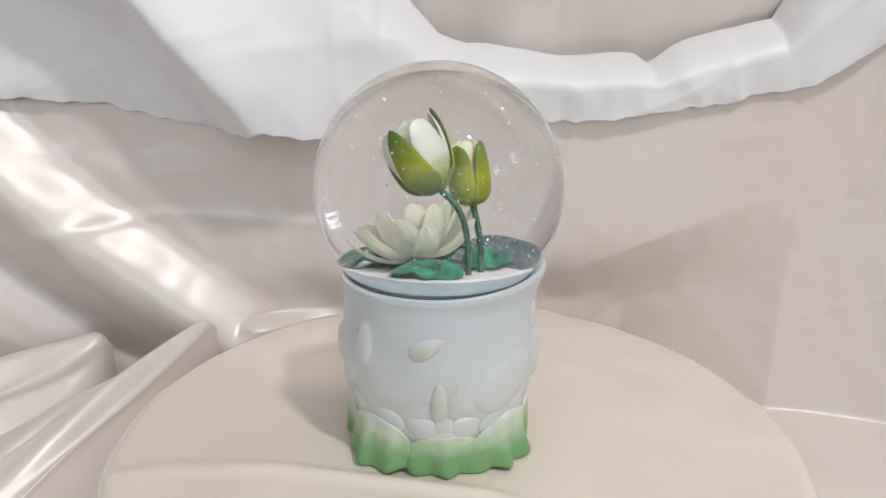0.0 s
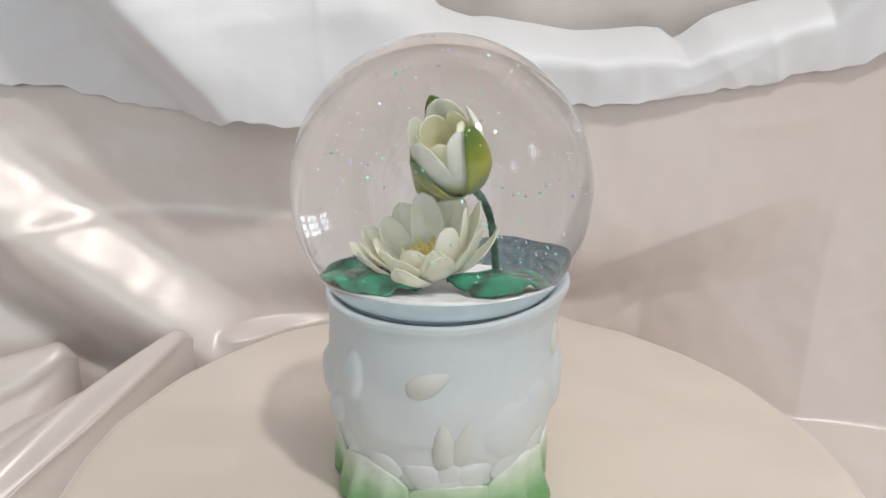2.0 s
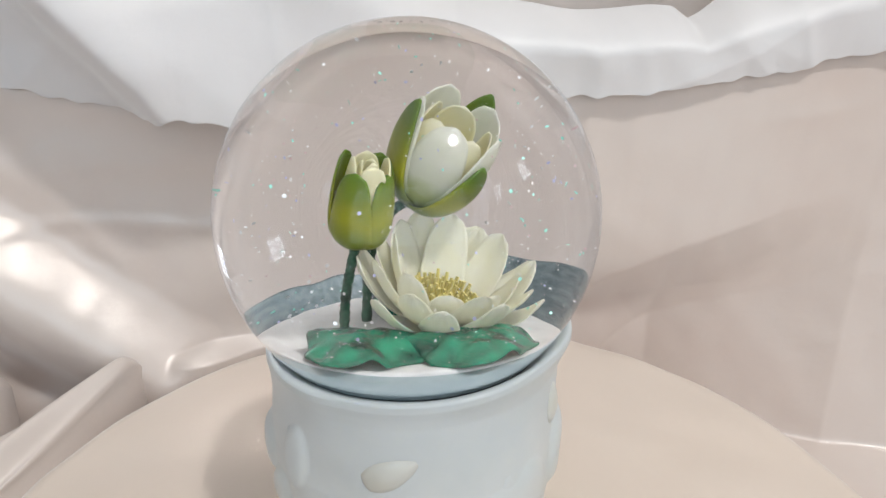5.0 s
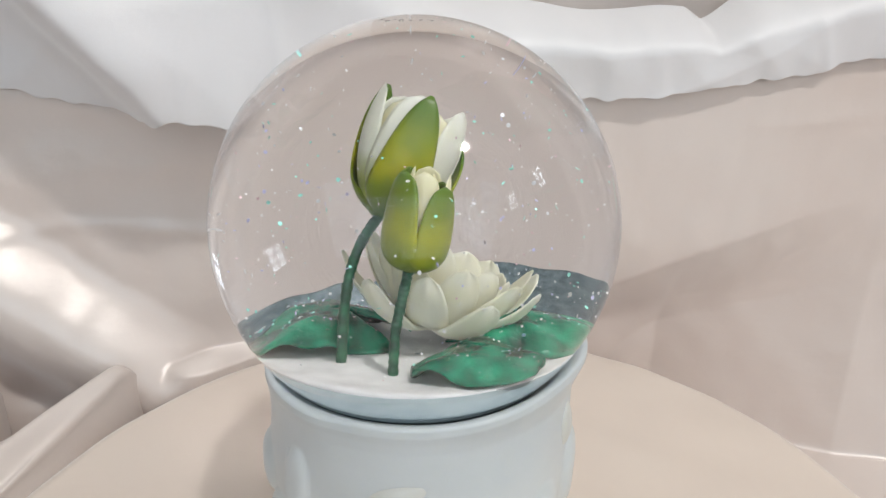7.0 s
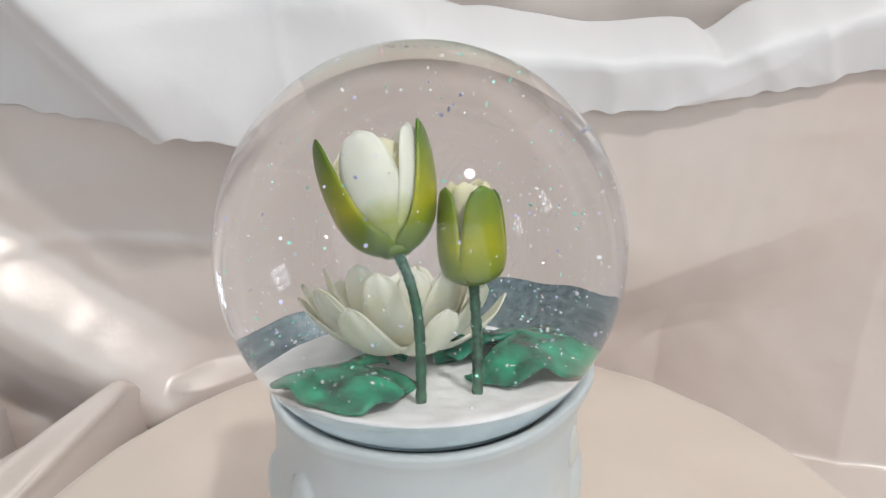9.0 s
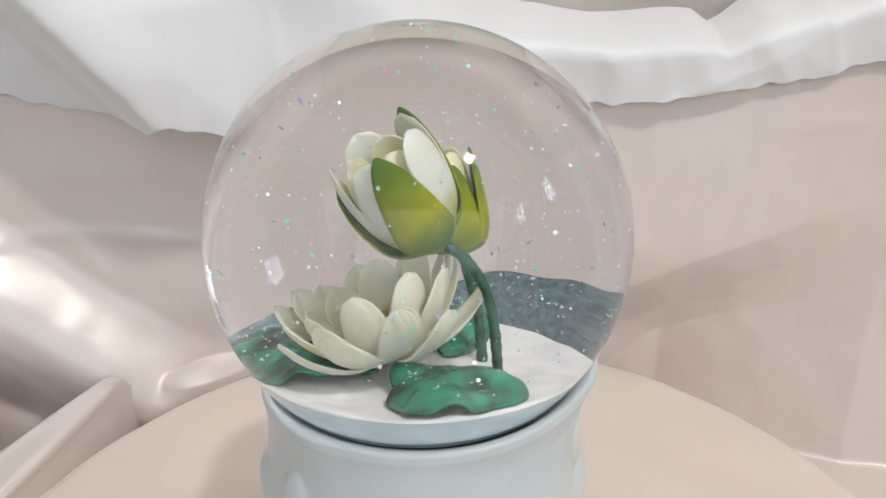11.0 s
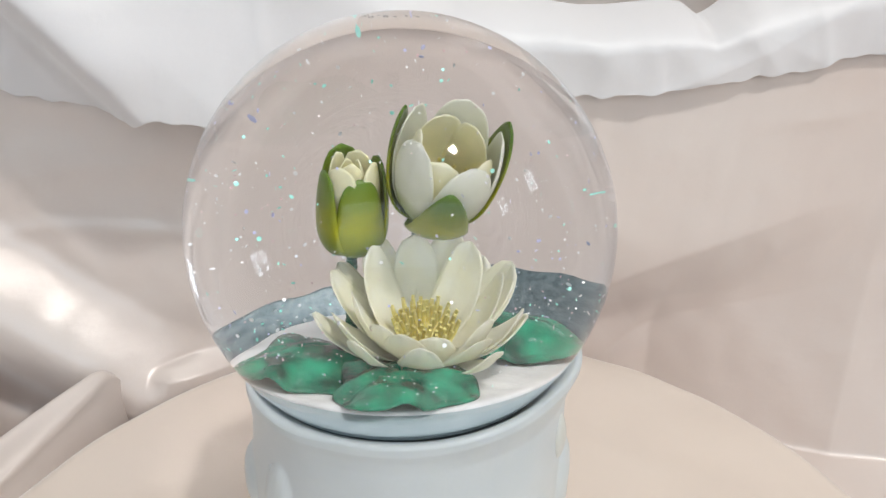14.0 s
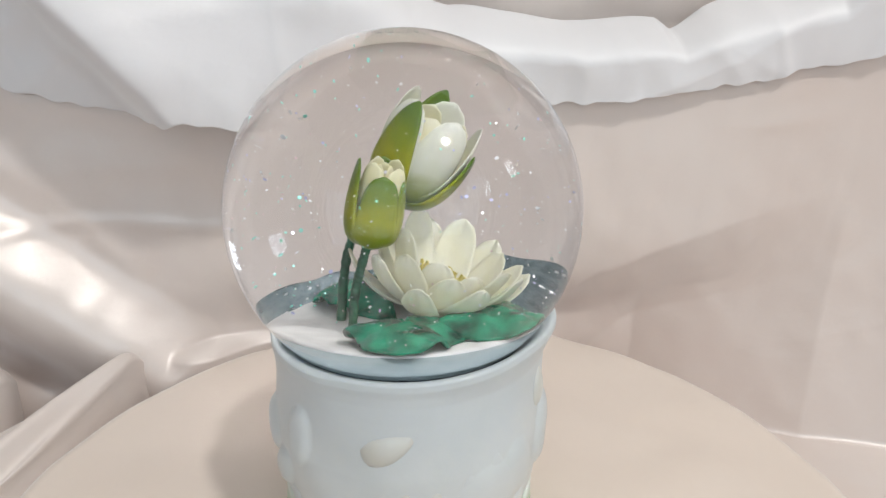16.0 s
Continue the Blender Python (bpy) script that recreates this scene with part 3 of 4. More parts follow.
def ceramic_base():
    n, zs = 300, np.concatenate([np.linspace(0.0, 0.070, 110), np.linspace(0.0706, 0.0746, 12)])
    ang = np.arange(n) * 2 * np.pi / n
    z, a = np.meshgrid(zs, ang, indexing="ij")
    r = base_radius(z)
    front = np.degrees(np.mod(a + np.pi / 2 + np.pi, 2 * np.pi) - np.pi)
    rise = 0 * r
    for deg, zc, w, h, lean, top in BUMPS:
        da = np.radians(np.mod(front - deg + 180, 360) - 180) * 0.041
        dz = z - zc
        c, s = math.cos(radians(lean)), math.sin(radians(lean))
        u, v = (da * c - dz * s) / w, (da * s + dz * c) / h
        q = np.clip(1 - u * u - v * v, 0, 1)
        rise = np.maximum(rise, top * q * (2 - q))
    # scalloped lower edge of the body
    edge = 0.017 + 0.016 * np.abs(np.sin(np.radians(front * 1.5 + 90 + 12))) ** 2.2
    r = r + rise + 0.0005 * step(z - edge, 0.0006) * step(0.06 - z, 0.008) + 0.0003 * smooth_noise(a * 0.04, z, 220, 41)
    v = np.stack([r * np.cos(a), r * np.sin(a), z], -1)
    # rounded lip, then the bowl in which the ball sits
    lip = [(0.0406, 0.0751), (0.0399, 0.0753), (0.0386, 0.0748), (0.0369, 0.0738), (0.0340, 0.0700), (0.0290, 0.0660), (0.02, 0.0610), (0.0005, 0.0570)]
    more = np.stack([np.stack([q[0] * np.cos(ang), q[0] * np.sin(ang), 0 * ang + q[1]], -1) for q in lip], 0)
    # the lip stands a little higher on one side
    v = np.concatenate([v, more], 0)
    rimward = np.clip((v[..., 2] - 0.069) / 0.004, 0, 1) * np.clip((np.hypot(v[..., 0], v[..., 1]) - 0.0372) / 0.0018, 0, 1)
    cos_a = np.cos(ang)[None, :]
    v[..., 2] += rimward * (0.0044 * np.maximum(cos_a, 0) ** 1.5 - 0.0010 * np.maximum(-cos_a, 0))
    v[..., :2] *= (1 + rimward * 0.062 * np.maximum(cos_a, 0) ** 1.5 - rimward * 0.008 * np.maximum(-cos_a, 0))[..., None]
    foot = np.stack([np.stack([q * np.cos(ang), q * np.sin(ang), 0 * ang + 0.0002], -1) for q in (0.0005, 0.033)], 0)
    pts = np.concatenate([foot, v], 0)
    return mesh("ceramic_base", pts.reshape(-1, 3), grid_faces(pts.shape[0], n, True), CERAMIC, globe, "white ceramic base with raised lily buds")


base = ceramic_base()
base.location.x = 0.0008


def base_leaf(deg, width, height, flare, seed):
    """One of the glazed leaves that wrap the foot of the base."""
    nu, nv = 26, 41
    u, v = np.meshgrid(np.linspace(0, 1, nu), np.linspace(-1, 1, nv), indexing="ij")
    top = height * (1 - 0.35 * np.abs(v) ** 2.2)
    hem = 0.0016 * (1 + np.cos(2.2 * np.pi * v + seed)) * np.abs(v) ** 0.5
    z = hem + (top - hem) * (1 - u)
    r = base_radius(z) + 0.0005 + flare * u ** 1.8 * (1 - 0.75 * v * v) + 0.0008 * np.sin(np.pi * u)
    r = r + (0.0019 * np.cos(3.1 * np.pi * v + seed) - 0.0009 * np.exp(-(v / 0.12) ** 2) + 0.0003 * np.cos(17 * v + 2 * seed)) * u ** 1.4 * (1 - 0.5 * v * v)
    a = radians(deg - 90) + v * width * (0.95 + 0.12 * u) / 0.039
    vv, f = shell(np.stack([r * np.cos(a), r * np.sin(a), z], -1), nu, nv, 0.0018)
    vv[:, 2] = np.maximum(vv[:, 2], 0.0003)
    return mesh("leaf", vv, f, LEAF_CERAMIC, base, "green painted ceramic leaf fading to white")


for i, (deg, w, h, fl) in enumerate([(4, 0.0195, 0.0180, 0.0046), (-44, 0.0180, 0.0230, 0.0085), (47, 0.0180, 0.0230, 0.0085), (-90, 0.0185, 0.025, 0.003), (92, 0.0185, 0.025, 0.003),
                                     (-135, 0.0165, 0.023, 0.008), (137, 0.0165, 0.023, 0.008), (181, 0.0165, 0.02, 0.004)]):
    base_leaf(deg, w, h, fl, i * 1.3)


def base_petal(deg, zc, w, h, lean, out):
    nu, nv = 12, 11
    u, v = np.meshgrid(np.linspace(0, 1, nu), np.linspace(-1, 1, nv), indexing="ij")
    wide = w * np.sin(np.pi * (0.06 + 0.92 * u ** 0.75)) ** 0.85
    da, dz = v * wide, (u - 0.5) * 2 * h
    c, s = math.cos(radians(lean)), math.sin(radians(lean))
    x, z = da * c - dz * s, da * s + dz * c + zc
    swell = np.maximum(0, 1 - v * v) ** 0.8 * np.sin(np.pi * np.clip(u, 0, 1)) ** 0.7
    r = base_radius(z) + out * (1.35 * swell - 0.35)
    a = radians(deg - 90) + x / 0.040
    vv, f = shell(np.stack([r * np.cos(a), r * np.sin(a), z], -1), nu, nv, 0.0009)
    return mesh("raised_petal", vv, f, CREAM_CERAMIC if zc > 0.052 or abs(deg) < 10 and zc > 0.03 else CERAMIC, base, "raised ceramic petal")


# round from the front in degrees, height, half width, half height, lean, rise
for args in [(-11, 0.0200, 0.0052, 0.0085, 62, 0.0021), (14, 0.0200, 0.0052, 0.0085, -58, 0.0021), (2, 0.0165, 0.0042, 0.0078, 90, 0.0024), (2, 0.0215, 0.0045, 0.0070, 0, 0.0016), (34, 0.0225, 0.0045, 0.0085, -48, 0.0019),
             (-33, 0.0225, 0.0045, 0.0085, 55, 0.0019), (55, 0.025, 0.0045, 0.008, -35, 0.0019), (-57, 0.025, 0.0045, 0.008, 40, 0.0019), (78, 0.026, 0.0045, 0.008, -20, 0.0019), (-80, 0.026, 0.0045, 0.008, 25, 0.0019),
             (27, 0.037, 0.0058, 0.0110, 20, 0.0013), (36, 0.039, 0.0058, 0.0125, 4, 0.0016), (46, 0.037, 0.0058, 0.0115, -14, 0.0013), (67, 0.0600, 0.004, 0.0065, 0, 0.0020), (-8, 0.0560, 0.0044, 0.0082, -62, 0.0021),
             (-1, 0.033, 0.0040, 0.0105, 3, 0.0021), (8, 0.034, 0.0040, 0.0095, -12, 0.0015), (-50, 0.050, 0.0045, 0.0105, 8, 0.0015)]:
    deg, zc, w, h, lean, out = args
    base_petal(deg, zc, w * (1.25 if zc < 0.03 else 1), h, lean, out * (0.42 if zc < 0.03 else 0.62))


def ball():
    bm = bmesh.new()
    bmesh.ops.create_icosphere(bm, subdivisions=7, radius=R, matrix=Matrix.Translation(GLOBE))
    ob = part("glass_ball", bm, WATER, globe, "clear glass ball filled with water")
    ob.visible_shadow = False
    bm = bmesh.new()
    v, f = lathe([(0.0361, 0.0732), (0.0364, 0.0733), (0.0367, 0.0739), (0.0364, 0.0740), (0.0361, 0.0732)], 120)
    mesh("gasket", v, f, GASKET, globe, "thin dark seal under the glass")
    v, f = lathe([(0.0005, 0.0715), (0.0335, 0.0715), (0.0360, 0.0735), (0.0369, 0.0745), (0.0372, 0.0752), (0.0005, 0.0752)], 120)
    mesh("floor_plug", v, f, PLUG, globe, "grey plug that closes the ball")
    # glitter settled along the back of the ball
    nu, nv = 22, 90
    u, v = np.meshgrid(np.linspace(0, 1, nu), np.linspace(-1, 1, nv), indexing="ij")
    az = np.radians(90 + 82 * v)
    crest = 0.0832 + 0.0042 * np.exp(-((v + 0.38) / 0.27) ** 4) - 0.0008 * step(v - 0.5, 0.1) + 0.0005 * smooth_noise(v * 3, v * 0, 9, 61)
    z = 0.0756 + (crest - 0.0756) * u * (1 - np.abs(v) ** 6 * 0.9)
    r = np.sqrt(np.maximum(0.0492 ** 2 - (z - CZ) ** 2, 0)) - 0.0040 * (1 - u)
    vv, f = shell(np.stack([r * np.cos(az), r * np.sin(az), z], -1), nu, nv, 0.0008)
    mesh("settled_glitter", vv, f, DARK_GLITTER, globe, "dark grey glitter settled against the glass")
    for mat, seed in ((FLECKS[0], 1), (FLECKS[1], 2), (FLECKS[3], 3)):
        rnd = random.Random(seed)
        bm = bmesh.new()
        for k in range(60):
            i, j = rnd.randrange(3, nu), rnd.randrange(6, nv - 6)
            q = Vector((r[i, j] * math.cos(az[i, j]), r[i, j] * math.sin(az[i, j]), z[i, j]))
            q -= Vector((q.x, q.y, 0)).normalized() * rnd.uniform(0.0009, 0.002)
            turn = Euler((rnd.uniform(0, 6.3), rnd.uniform(0, 6.3), 0)).to_matrix().to_4x4()
            bmesh.ops.create_circle(bm, cap_ends=True, segments=6, radius=rnd.choice((0.00012, 0.0002, 0.0003)), matrix=Matrix.Translation(q) @ turn)
        tagged(part("bank_flecks", bm, mat, globe, "bright flecks in the settled glitter", False), kind="stuff")
    # air left at the top of the ball
    rnd = random.Random(5)
    for k in range(34):
        a = 2 * math.pi * k / 34 + rnd.uniform(-0.1, 0.1)
        q, s = 0.0088 + rnd.uniform(-0.0007, 0.0009), rnd.choice((0.0002, 0.0003, 0.0004, 0.0006))
        bm = bmesh.new()
        z = CZ + math.sqrt(R * R - q * q) - s - 0.0010
        bmesh.ops.create_icosphere(bm, subdivisions=2, radius=s, matrix=Matrix.Translation((q * math.cos(a), q * math.sin(a), z)))
        part("air_bead", bm, AIR, globe, "tiny air bead").visible_shadow = False


ball()

# ======== the turning lilies ========
lilies = thing("lily_display", "turning white disc with water lilies, buds and green leaves", "flower display")
DISC_Z = 0.083


def disc():
    n, prof = 120, [(0.0302, 0.0815), (0.0305, 0.0822), (0.0300, 0.0828)]
    a = np.arange(n) * 2 * np.pi / n
    rr = [p[0] for p in prof] + list(np.linspace(0.0288, 0.0005, 24))
    zz = [p[1] for p in prof] + [DISC_Z] * 24
    r, ang = np.meshgrid(rr, a, indexing="ij")
    z = np.repeat(np.array(zz)[:, None], n, 1)
    x, y = r * np.cos(ang), r * np.sin(ang)
    z = z + (z > 0.0825) * (0.0004 * smooth_noise(x, y, 260, 51) + 0.0002 * smooth_noise(x, y, 700, 52))
    mesh("sand_disc", np.stack([x, y, z], -1).reshape(-1, 3), grid_faces(len(rr), n, True), SAND, lilies, "white sandy disc")
    v, f = lathe([(0.0005, 0.0754), (0.0363, 0.0754), (0.0374, 0.0760), (0.0378, 0.0768), (0.0362, 0.0785), (0.0330, 0.0806), (0.0305, 0.0819), (0.0005, 0.0819)], 120)
    mesh("disc_skirt", v, f, SKIRT, lilies, "blue-grey side of the disc with its shade painted in")


disc()


def petal_mesh(spine, width, round_at, thick=0.0005, cup=0.9, tip=0.5, wave=0.0, seed=0.0, low=0.85):
    """Points of a cupped petal. spine: (r, z) down its middle; round_at: radius of its bend across."""
    nu, nv = 18, 13
    t = np.linspace(0, 1, nu)
    s = np.linspace(0, 1, len(spine))
    sr, sz = (np.interp(t, s, [p[k] for p in spine]) for k in (0, 1))
    for _ in range(3):
        sr[1:-1], sz[1:-1] = (sr[:-2] + 2 * sr[1:-1] + sr[2:]) / 4, (sz[:-2] + 2 * sz[1:-1] + sz[2:]) / 4
    half = width * (np.sin(np.pi * np.clip(0.16 + 0.84 * t ** low, 0, 1)) ** tip)
    half[-1] = max(half[-1], width * 0.06)
    v = np.linspace(-1, 1, nv)
    rho = np.maximum(round_at * (0.4 + 0.6 * np.minimum(1, t * 3)), half * 0.7)
    phi = v[None, :] * half[:, None] / rho[:, None]
    dr, dz = np.gradient(sr), np.gradient(sz)
    ln = np.hypot(dr, dz)
    nr, nz = -dz / ln, dr / ln
    lift = rho[:, None] * (1 - np.cos(phi)) * cup + wave * np.sin(6 * v[None, :] + seed + 5 * t[:, None]) * t[:, None]
    x = sr[:, None] + nr[:, None] * lift
    z = sz[:, None] + nz[:, None] * lift
    y = rho[:, None] * np.sin(phi)
    return shell(np.stack([x, y, z], -1), nu, nv, thick)


def spread(name, shape, count, turn, mat, parent, label, tilt=0.0, jitter=0.0, seed=0, angles=None, sizes=None):
    rnd = random.Random(seed)
    v, f = shape
    first = None
    for k in range(count):
        a = radians(angles[k]) if angles else 2 * math.pi * k / count + radians(turn)
        if first is None:
            ob = mesh(name, v, f, mat, parent, label)
            first = ob
        else:
            ob = new(name, first.data)
            ob.parent = parent
            tagged(ob, label)
        lean = radians(tilt + rnd.uniform(-jitter, jitter))
        ob.matrix_basis = Matrix.Rotation(a + radians(rnd.uniform(-jitter, jitter)), 4, "Z") @ Matrix.Rotation(lean, 4, "Y") @ Matrix.Diagonal((1, 1, sizes[k] if sizes else 1, 1))


def axis_frame(at, tip, spin=0.0):
    d = (Vector(tip) - Vector(at)).normalized()
    q = Vector((0, 0, 1)).rotation_difference(d)
    return Matrix.LocRotScale(at, q, None) @ Matrix.Rotation(radians(spin), 4, "Z")


def core(name, r, h, mat, parent, m, label):
    v, f = lathe([(0.0002, 0.0), (r * 0.6, 0.0), (r, h * 0.4), (r * 0.85, h * 0.85), (0.0002, h)], 20)
    ob = mesh(name, v, f, mat, parent, label)
    ob.matrix_basis = m
    return ob


def stamens(parent, n, r, h, seed):
    rnd = random.Random(seed)
    v, f = tube([(0, 0, 0), (0.00008, 0, h * 0.5), (0.0002, 0, h)], [0.0005, 0.00056, 0.00036], 6)
    first = None
    for k in range(n):
        a, q = 2 * math.pi * k * 0.618, r * math.sqrt((k + 0.5) / n)
        if first is None:
            ob = first = mesh("stamen", v, f, STAMEN, parent)
        else:
            ob = new("stamen", first.data)
            ob.parent = parent
        ob.matrix_basis = Matrix.LocRotScale((q * math.cos(a), q * math.sin(a), 0.0028), Euler((0, radians(4 + 18 * q / r + rnd.uniform(-4, 4)), a)).to_quaternion(), (1, 1, rnd.uniform(0.8, 1.1)))


def stem(points, radius):
    # smooth bend through the given places
    p = np.array(points)
    t, s = np.linspace(0, 1, 90), np.linspace(0, 1, len(p))
    q = np.stack([np.interp(t, s, p[:, k]) for k in range(3)], 1)
    for _ in range(160):
        q[1:-1] = (q[:-2] + 2 * q[1:-1] + q[2:]) / 4
    v, f = tube(q, radius * (1 + 0.07 * np.sin(np.arange(90) * 1.25) + 0.05 * np.sin(np.arange(90) * 0.41)), 12)
    mesh("stem", v, f, STEM, lilies, "dark green stem")


# big half-open bud
BIG, BIG_TIP = (0.0000, -0.0069, 0.1085), (-0.0126, -0.0016, 0.1308)
m = axis_frame(BIG, BIG_TIP) @ Matrix.Diagonal((0.94, 0.94, 0.97, 1))
big = core("large_bud", 0.0042, 0.003, SEPAL, lilies, m, "half-open white lily bud with green sepals")
spread("sepal", petal_mesh([(0.0015, 0.0001), (0.0068, 0.0022), (0.0098, 0.0080), (0.0112, 0.0150), (0.0115, 0.0215), (0.0110, 0.0260)], 0.0066, 0.0098, 0.0007, tip=0.62, low=0.62), 3, 0, SEPAL, big, "green sepal with a yellow middle", angles=[22, 138, 246], sizes=[0.94, 0.72, 0.96])
spread("petal", petal_mesh([(0.0012, 0.0006), (0.0060, 0.0028), (0.0090, 0.0090), (0.0101, 0.0155), (0.0098, 0.0205), (0.0088, 0.0242)], 0.0070, 0.0090, 0.00034, tip=0.42, wave=0.0001), 5, 12, PETAL_CREAM, big, "white outer petal", jitter=1.5, seed=2)
spread("petal", petal_mesh([(0.0010, 0.0010), (0.0052, 0.0032), (0.0076, 0.0090), (0.0084, 0.0145), (0.0080, 0.0190), (0.0070, 0.0220)], 0.0062, 0.0074, 0.00034, tip=0.42), 5, 48, PETAL_INNER, big, "cream inner petal", jitter=4, seed=3)
stamens(big, 20, 0.0030, 0.0080, 4)
stem([(0.0093, -0.0115, 0.0815), (0.0092, -0.0112, 0.092), (0.0080, -0.0105, 0.1005), (0.0045, -0.0090, 0.1062), (0.0004, -0.0074, 0.1092)], 0.0010)

# small closed bud
SMALL, SMALL_TIP = (0.0103, 0.0027, 0.1025), (0.0070, 0.0055, 0.1224)
small = core("small_bud", 0.0034, 0.0025, SEPAL_SMALL, lilies, axis_frame(SMALL, SMALL_TIP) @ Matrix.Diagonal((0.93, 0.93, 1.0, 1)), "closed lily bud with green sepals")
spread("sepal", petal_mesh([(0.0012, 0.0002), (0.0050, 0.0010), (0.0066, 0.0045), (0.0068, 0.0105), (0.0062, 0.0165), (0.0054, 0.0200)], 0.0060, 0.0066, 0.0006, tip=0.40, low=0.70), 4, 0, SEPAL_SMALL, small, "green sepal with a yellow middle", jitter=3, seed=6, angles=[-26, 66, 150, 244], sizes=[0.97, 0.88, 0.85, 0.94])
spread("petal", petal_mesh([(0.0010, 0.0004), (0.0036, 0.0024), (0.0050, 0.0065), (0.0051, 0.0120), (0.0047, 0.0165), (0.0040, 0.0195)], 0.0046, 0.0049, 0.0004, tip=0.36), 4, 19, PETAL_INNER, small, "cream petal", jitter=4, seed=7)
spread("petal", petal_mesh([(0.0006, 0.0004), (0.0026, 0.0040), (0.0034, 0.0095), (0.0032, 0.0150), (0.0022, 0.0188)], 0.0034, 0.0036, 0.0004, tip=0.38), 3, 5, PETAL_INNER, small, "cream inner petal", jitter=4, seed=8)
stem([(0.0130, 0.0002, 0.0815), (0.0129, 0.0006, 0.091), (0.0116, 0.0018, 0.098), (0.0103, 0.0027, 0.1035)], 0.0010)

# open lily
LOTUS = (-0.0054, 0.0008, 0.0862)
lotus = core("open_lily", 0.0046, 0.0035, PETAL_WHITE, lilies, Matrix.Translation(LOTUS) @ Matrix.Rotation(radians(16), 4, Vector((-math.sin(radians(148)), math.cos(radians(148)), 0))) @ Matrix.Diagonal((0.95, 0.95, 1.08, 1)), "open white water lily with a yellow centre")
spread("petal", petal_mesh([(0.002, 0.0003), (0.0085, 0.0007), (0.0137, 0.0032), (0.0178, 0.0066), (0.0202, 0.0108)], 0.0047, 0.0100, 0.00034, tip=0.42, wave=0.0002, low=1.15), 9, 10, PETAL_WHITE, lotus, "white outer petal", jitter=8, seed=11)
spread("petal", petal_mesh([(0.002, 0.0006), (0.0084, 0.0020), (0.0132, 0.0052), (0.0168, 0.0094), (0.0188, 0.0134)], 0.0049, 0.0090, 0.00034, tip=0.42, wave=0.00018, low=1.15), 8, 30, PETAL_WHITE, lotus, "white middle petal", jitter=8, seed=12, sizes=[1 - 0.2 * max(0, math.cos(radians(45 * k - 122))) for k in range(8)])
spread("petal", petal_mesh([(0.002, 0.0010), (0.0078, 0.0030), (0.0114, 0.0072), (0.0134, 0.0118), (0.0140, 0.0160)], 0.0050, 0.0088, 0.00034, tip=0.40, wave=0.0001, low=1.1), 8, 8, PETAL_WHITE, lotus, "white inner petal", jitter=6, seed=13, sizes=[1 - 0.38 * max(0, math.cos(radians(45 * k + 8 - 122))) for k in range(8)])
core("seed_head", 0.0044, 0.0036, STAMEN, lotus, Matrix.Translation((0, 0, 0.0022)), "yellow seed head")
stamens(lotus, 64, 0.0048, 0.0054, 14)


def lily_pad(deg, dist, size, turn, seed):
    """A wavy resin leaf with a notch, and glitter lying on it."""
    nu, nv = 20, 72

    def height(u, a):
        return 0.0020 * u ** 2 * np.sin(3 * a + seed) + 0.0008 * np.cos(8 * a + 3 * seed) * u ** 3 + 0.0052 * (1 - u ** 2.4) + 0.0008 * u ** 2 - 0.0007 * np.exp(-((a / 0.5) ** 2)) * u

    def plan(u, a):
        r = size * u * (1 + 0.10 * np.cos(3 * a + seed) + 0.05 * np.cos(7 * a + 2 * seed))
        return r * np.cos(a), r * np.sin(a) * 0.92

    u, v = np.meshgrid(np.linspace(0.03, 1, nu), np.linspace(-1, 1, nv), indexing="ij")
    a = v * radians(168)
    x, y = plan(u, a)
    z = height(u, a) + 0.0003 * smooth_noise(x, y, 700, int(seed * 10))
    vv, f = shell(np.stack([x, y, np.maximum(z, 0.0006)], -1), nu, nv, 0.0012)
    ob = mesh("lily_pad", vv, f, PAD, lilies, "glossy translucent green lily pad")
    ob.matrix_basis = Matrix.Translation((dist * math.cos(radians(deg)), dist * math.sin(radians(deg)), DISC_Z)) @ Matrix.Rotation(radians(turn), 4, "Z")
    rnd = random.Random(int(seed * 100))
    for mat in (FLECKS[0], FLECKS[1], FLECKS[3]):
        bm = bmesh.new()
        for k in range(34):
            uu, aa = rnd.uniform(0.3, 0.95), rnd.uniform(-2.8, 2.8)
            px, py = plan(uu, aa)
            tilt = Euler((rnd.uniform(-0.5, 0.5), rnd.uniform(-0.5, 0.5), 0)).to_matrix().to_4x4()
            bmesh.ops.create_circle(bm, cap_ends=True, segments=6, radius=rnd.choice((0.00012, 0.00018, 0.00028)), matrix=Matrix.Translation((px, py, max(height(uu, aa), 0.0006) + 0.0007)) @ tilt)
        specks = part("glitter_specks", bm, mat, ob, "glitter specks on the leaf", False)
        tagged(specks, kind="stuff")


lily_pad(62, 0.0190, 0.0135, 70, 0.4)
lily_pad(132, 0.0200, 0.0141, 130, 1.7)
lily_pad(-102, 0.0180, 0.0134, -95, 3.1)

# ======== glitter afloat in the water ========
SWARMS = []


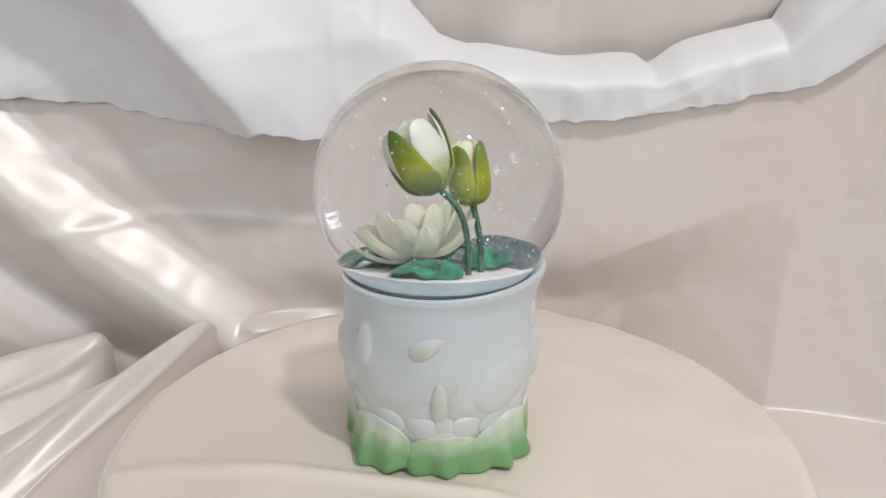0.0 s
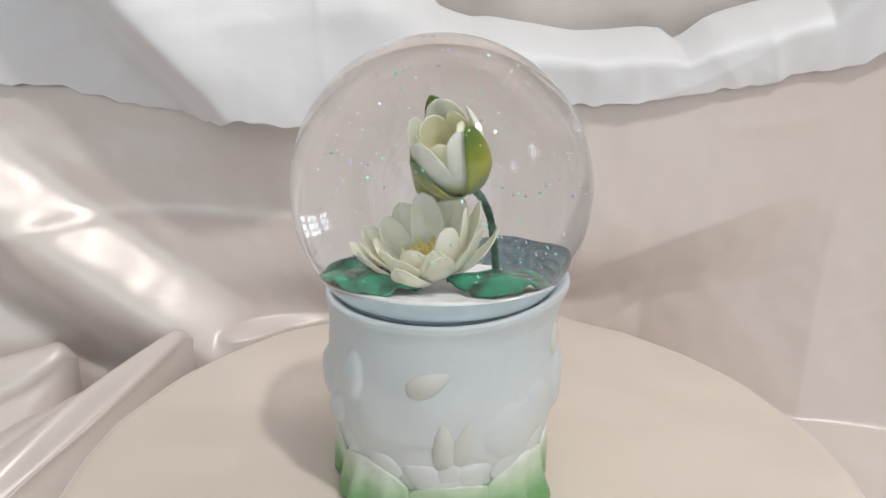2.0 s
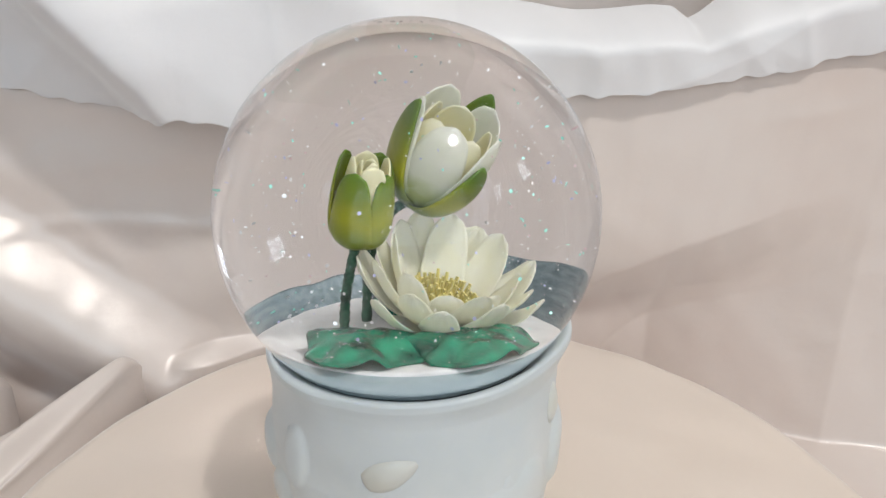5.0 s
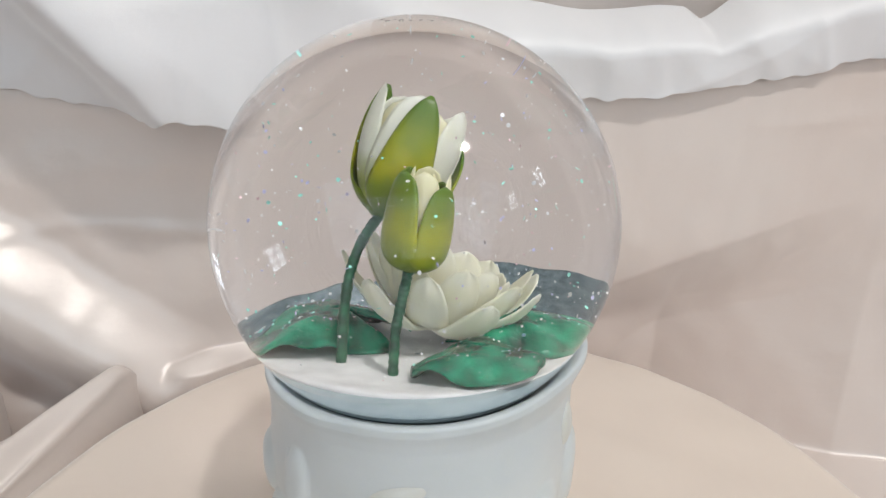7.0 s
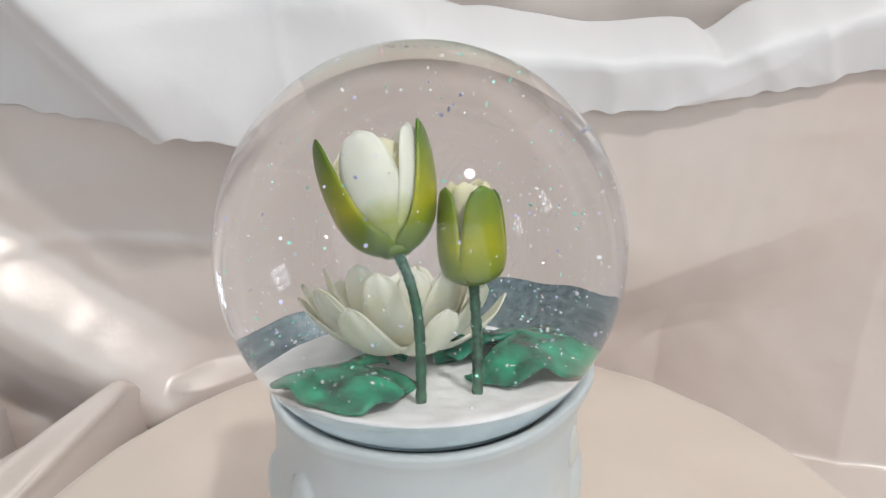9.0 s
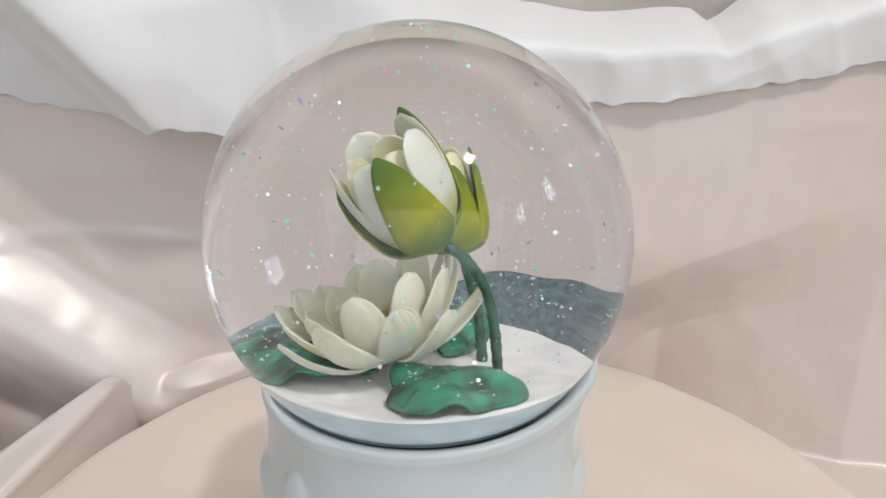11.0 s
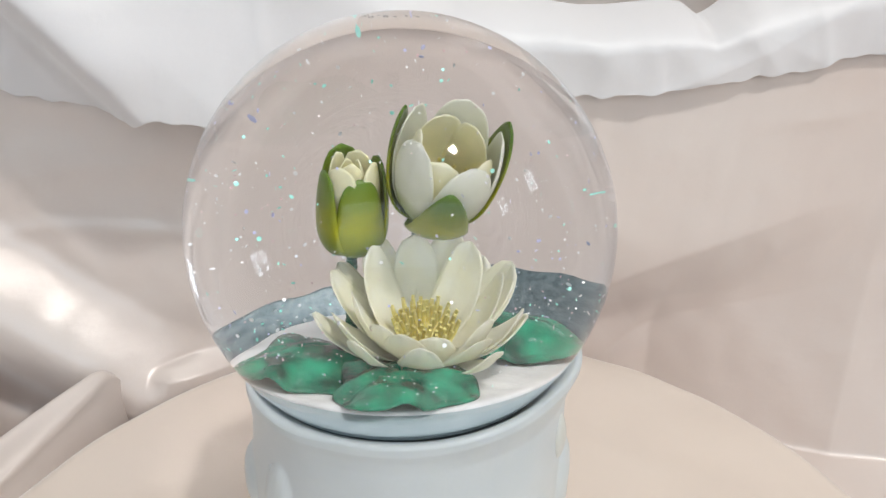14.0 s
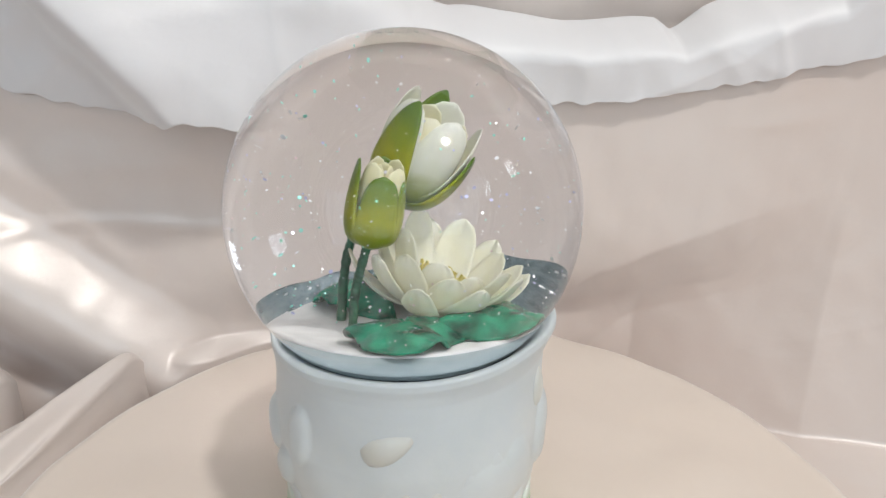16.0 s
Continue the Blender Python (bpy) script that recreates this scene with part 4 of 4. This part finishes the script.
def glitter_swarm(k):
    rnd = random.Random(100 + k)
    bm = bmesh.new()
    n = 0
    while n < 44:
        p = Vector((rnd.uniform(-0.046, 0.046), rnd.uniform(-0.046, 0.046), rnd.uniform(-0.020, 0.044)))
        if p.length > 0.0462 or math.hypot(p.x, p.y) < 0.021 and p.z < 0.032:
            continue
        n += 1
        s = rnd.choice((0.0002, 0.00028, 0.00036, 0.00046)) if k % 2 else rnd.choice((0.00012, 0.00017, 0.00024))
        turn = Euler((rnd.uniform(0, 6.3), rnd.uniform(0, 6.3), rnd.uniform(0, 6.3))).to_matrix().to_4x4()
        bmesh.ops.create_circle(bm, cap_ends=True, segments=6, radius=s, matrix=Matrix.Translation(p) @ turn)
    me = bpy.data.meshes.new("glitter")
    bmesh.ops.solidify(bm, geom=bm.faces[:], thickness=0.00004)
    bm.to_mesh(me)
    bm.free()
    me.materials.append(FLECKS[k % 4 if k % 3 else 0])
    ob = new("glitter", me)
    ob.location = GLOBE
    tagged(ob, "tiny iridescent glitter flecks drifting in the water", "glitter", "glitter in the globe", "stuff")
    SWARMS.append((ob, rnd.uniform(16, 40), rnd.uniform(0, 360), rnd.uniform(-0.0012, 0.0012)))


for k in range(16):
    glitter_swarm(k)

# ======== the hanging lamp behind the camera ========
pendant = thing("pendant_lamp", "small pendant lamp with a bare bulb", "lamp")
v, f = lathe([(0.0005, 0.10), (0.02, 0.10), (0.024, 0.075), (0.024, 0.058), (0.0005, 0.058)], 32)
mesh("socket", v + np.array(bulb_at), f, BRASS, pendant, "metal lamp socket")
v, f = tube([bulb_at + Vector((0, 0, 0.1)), bulb_at + Vector((0, 0, 0.3)), Vector((bulb_at.x, bulb_at.y, ROOM_Z1))], 0.004, 8)
mesh("cord", v, f, GASKET, pendant, "thin lamp cord")


# ======== what moves ========
SPIN = 35.47


def motions():
    walk(lilies, [(0.5 * k, pose(0, -0.001, 0, 0, 0, SPIN * 0.5 * k)) for k in range(33)])
    for ob, speed, first, sink in SWARMS:
        walk(ob, [(k, pose(0, 0, GLOBE.z + sink * math.sin(k * 0.4), 0, 0, first + speed * k)) for k in range(17)])


motions()
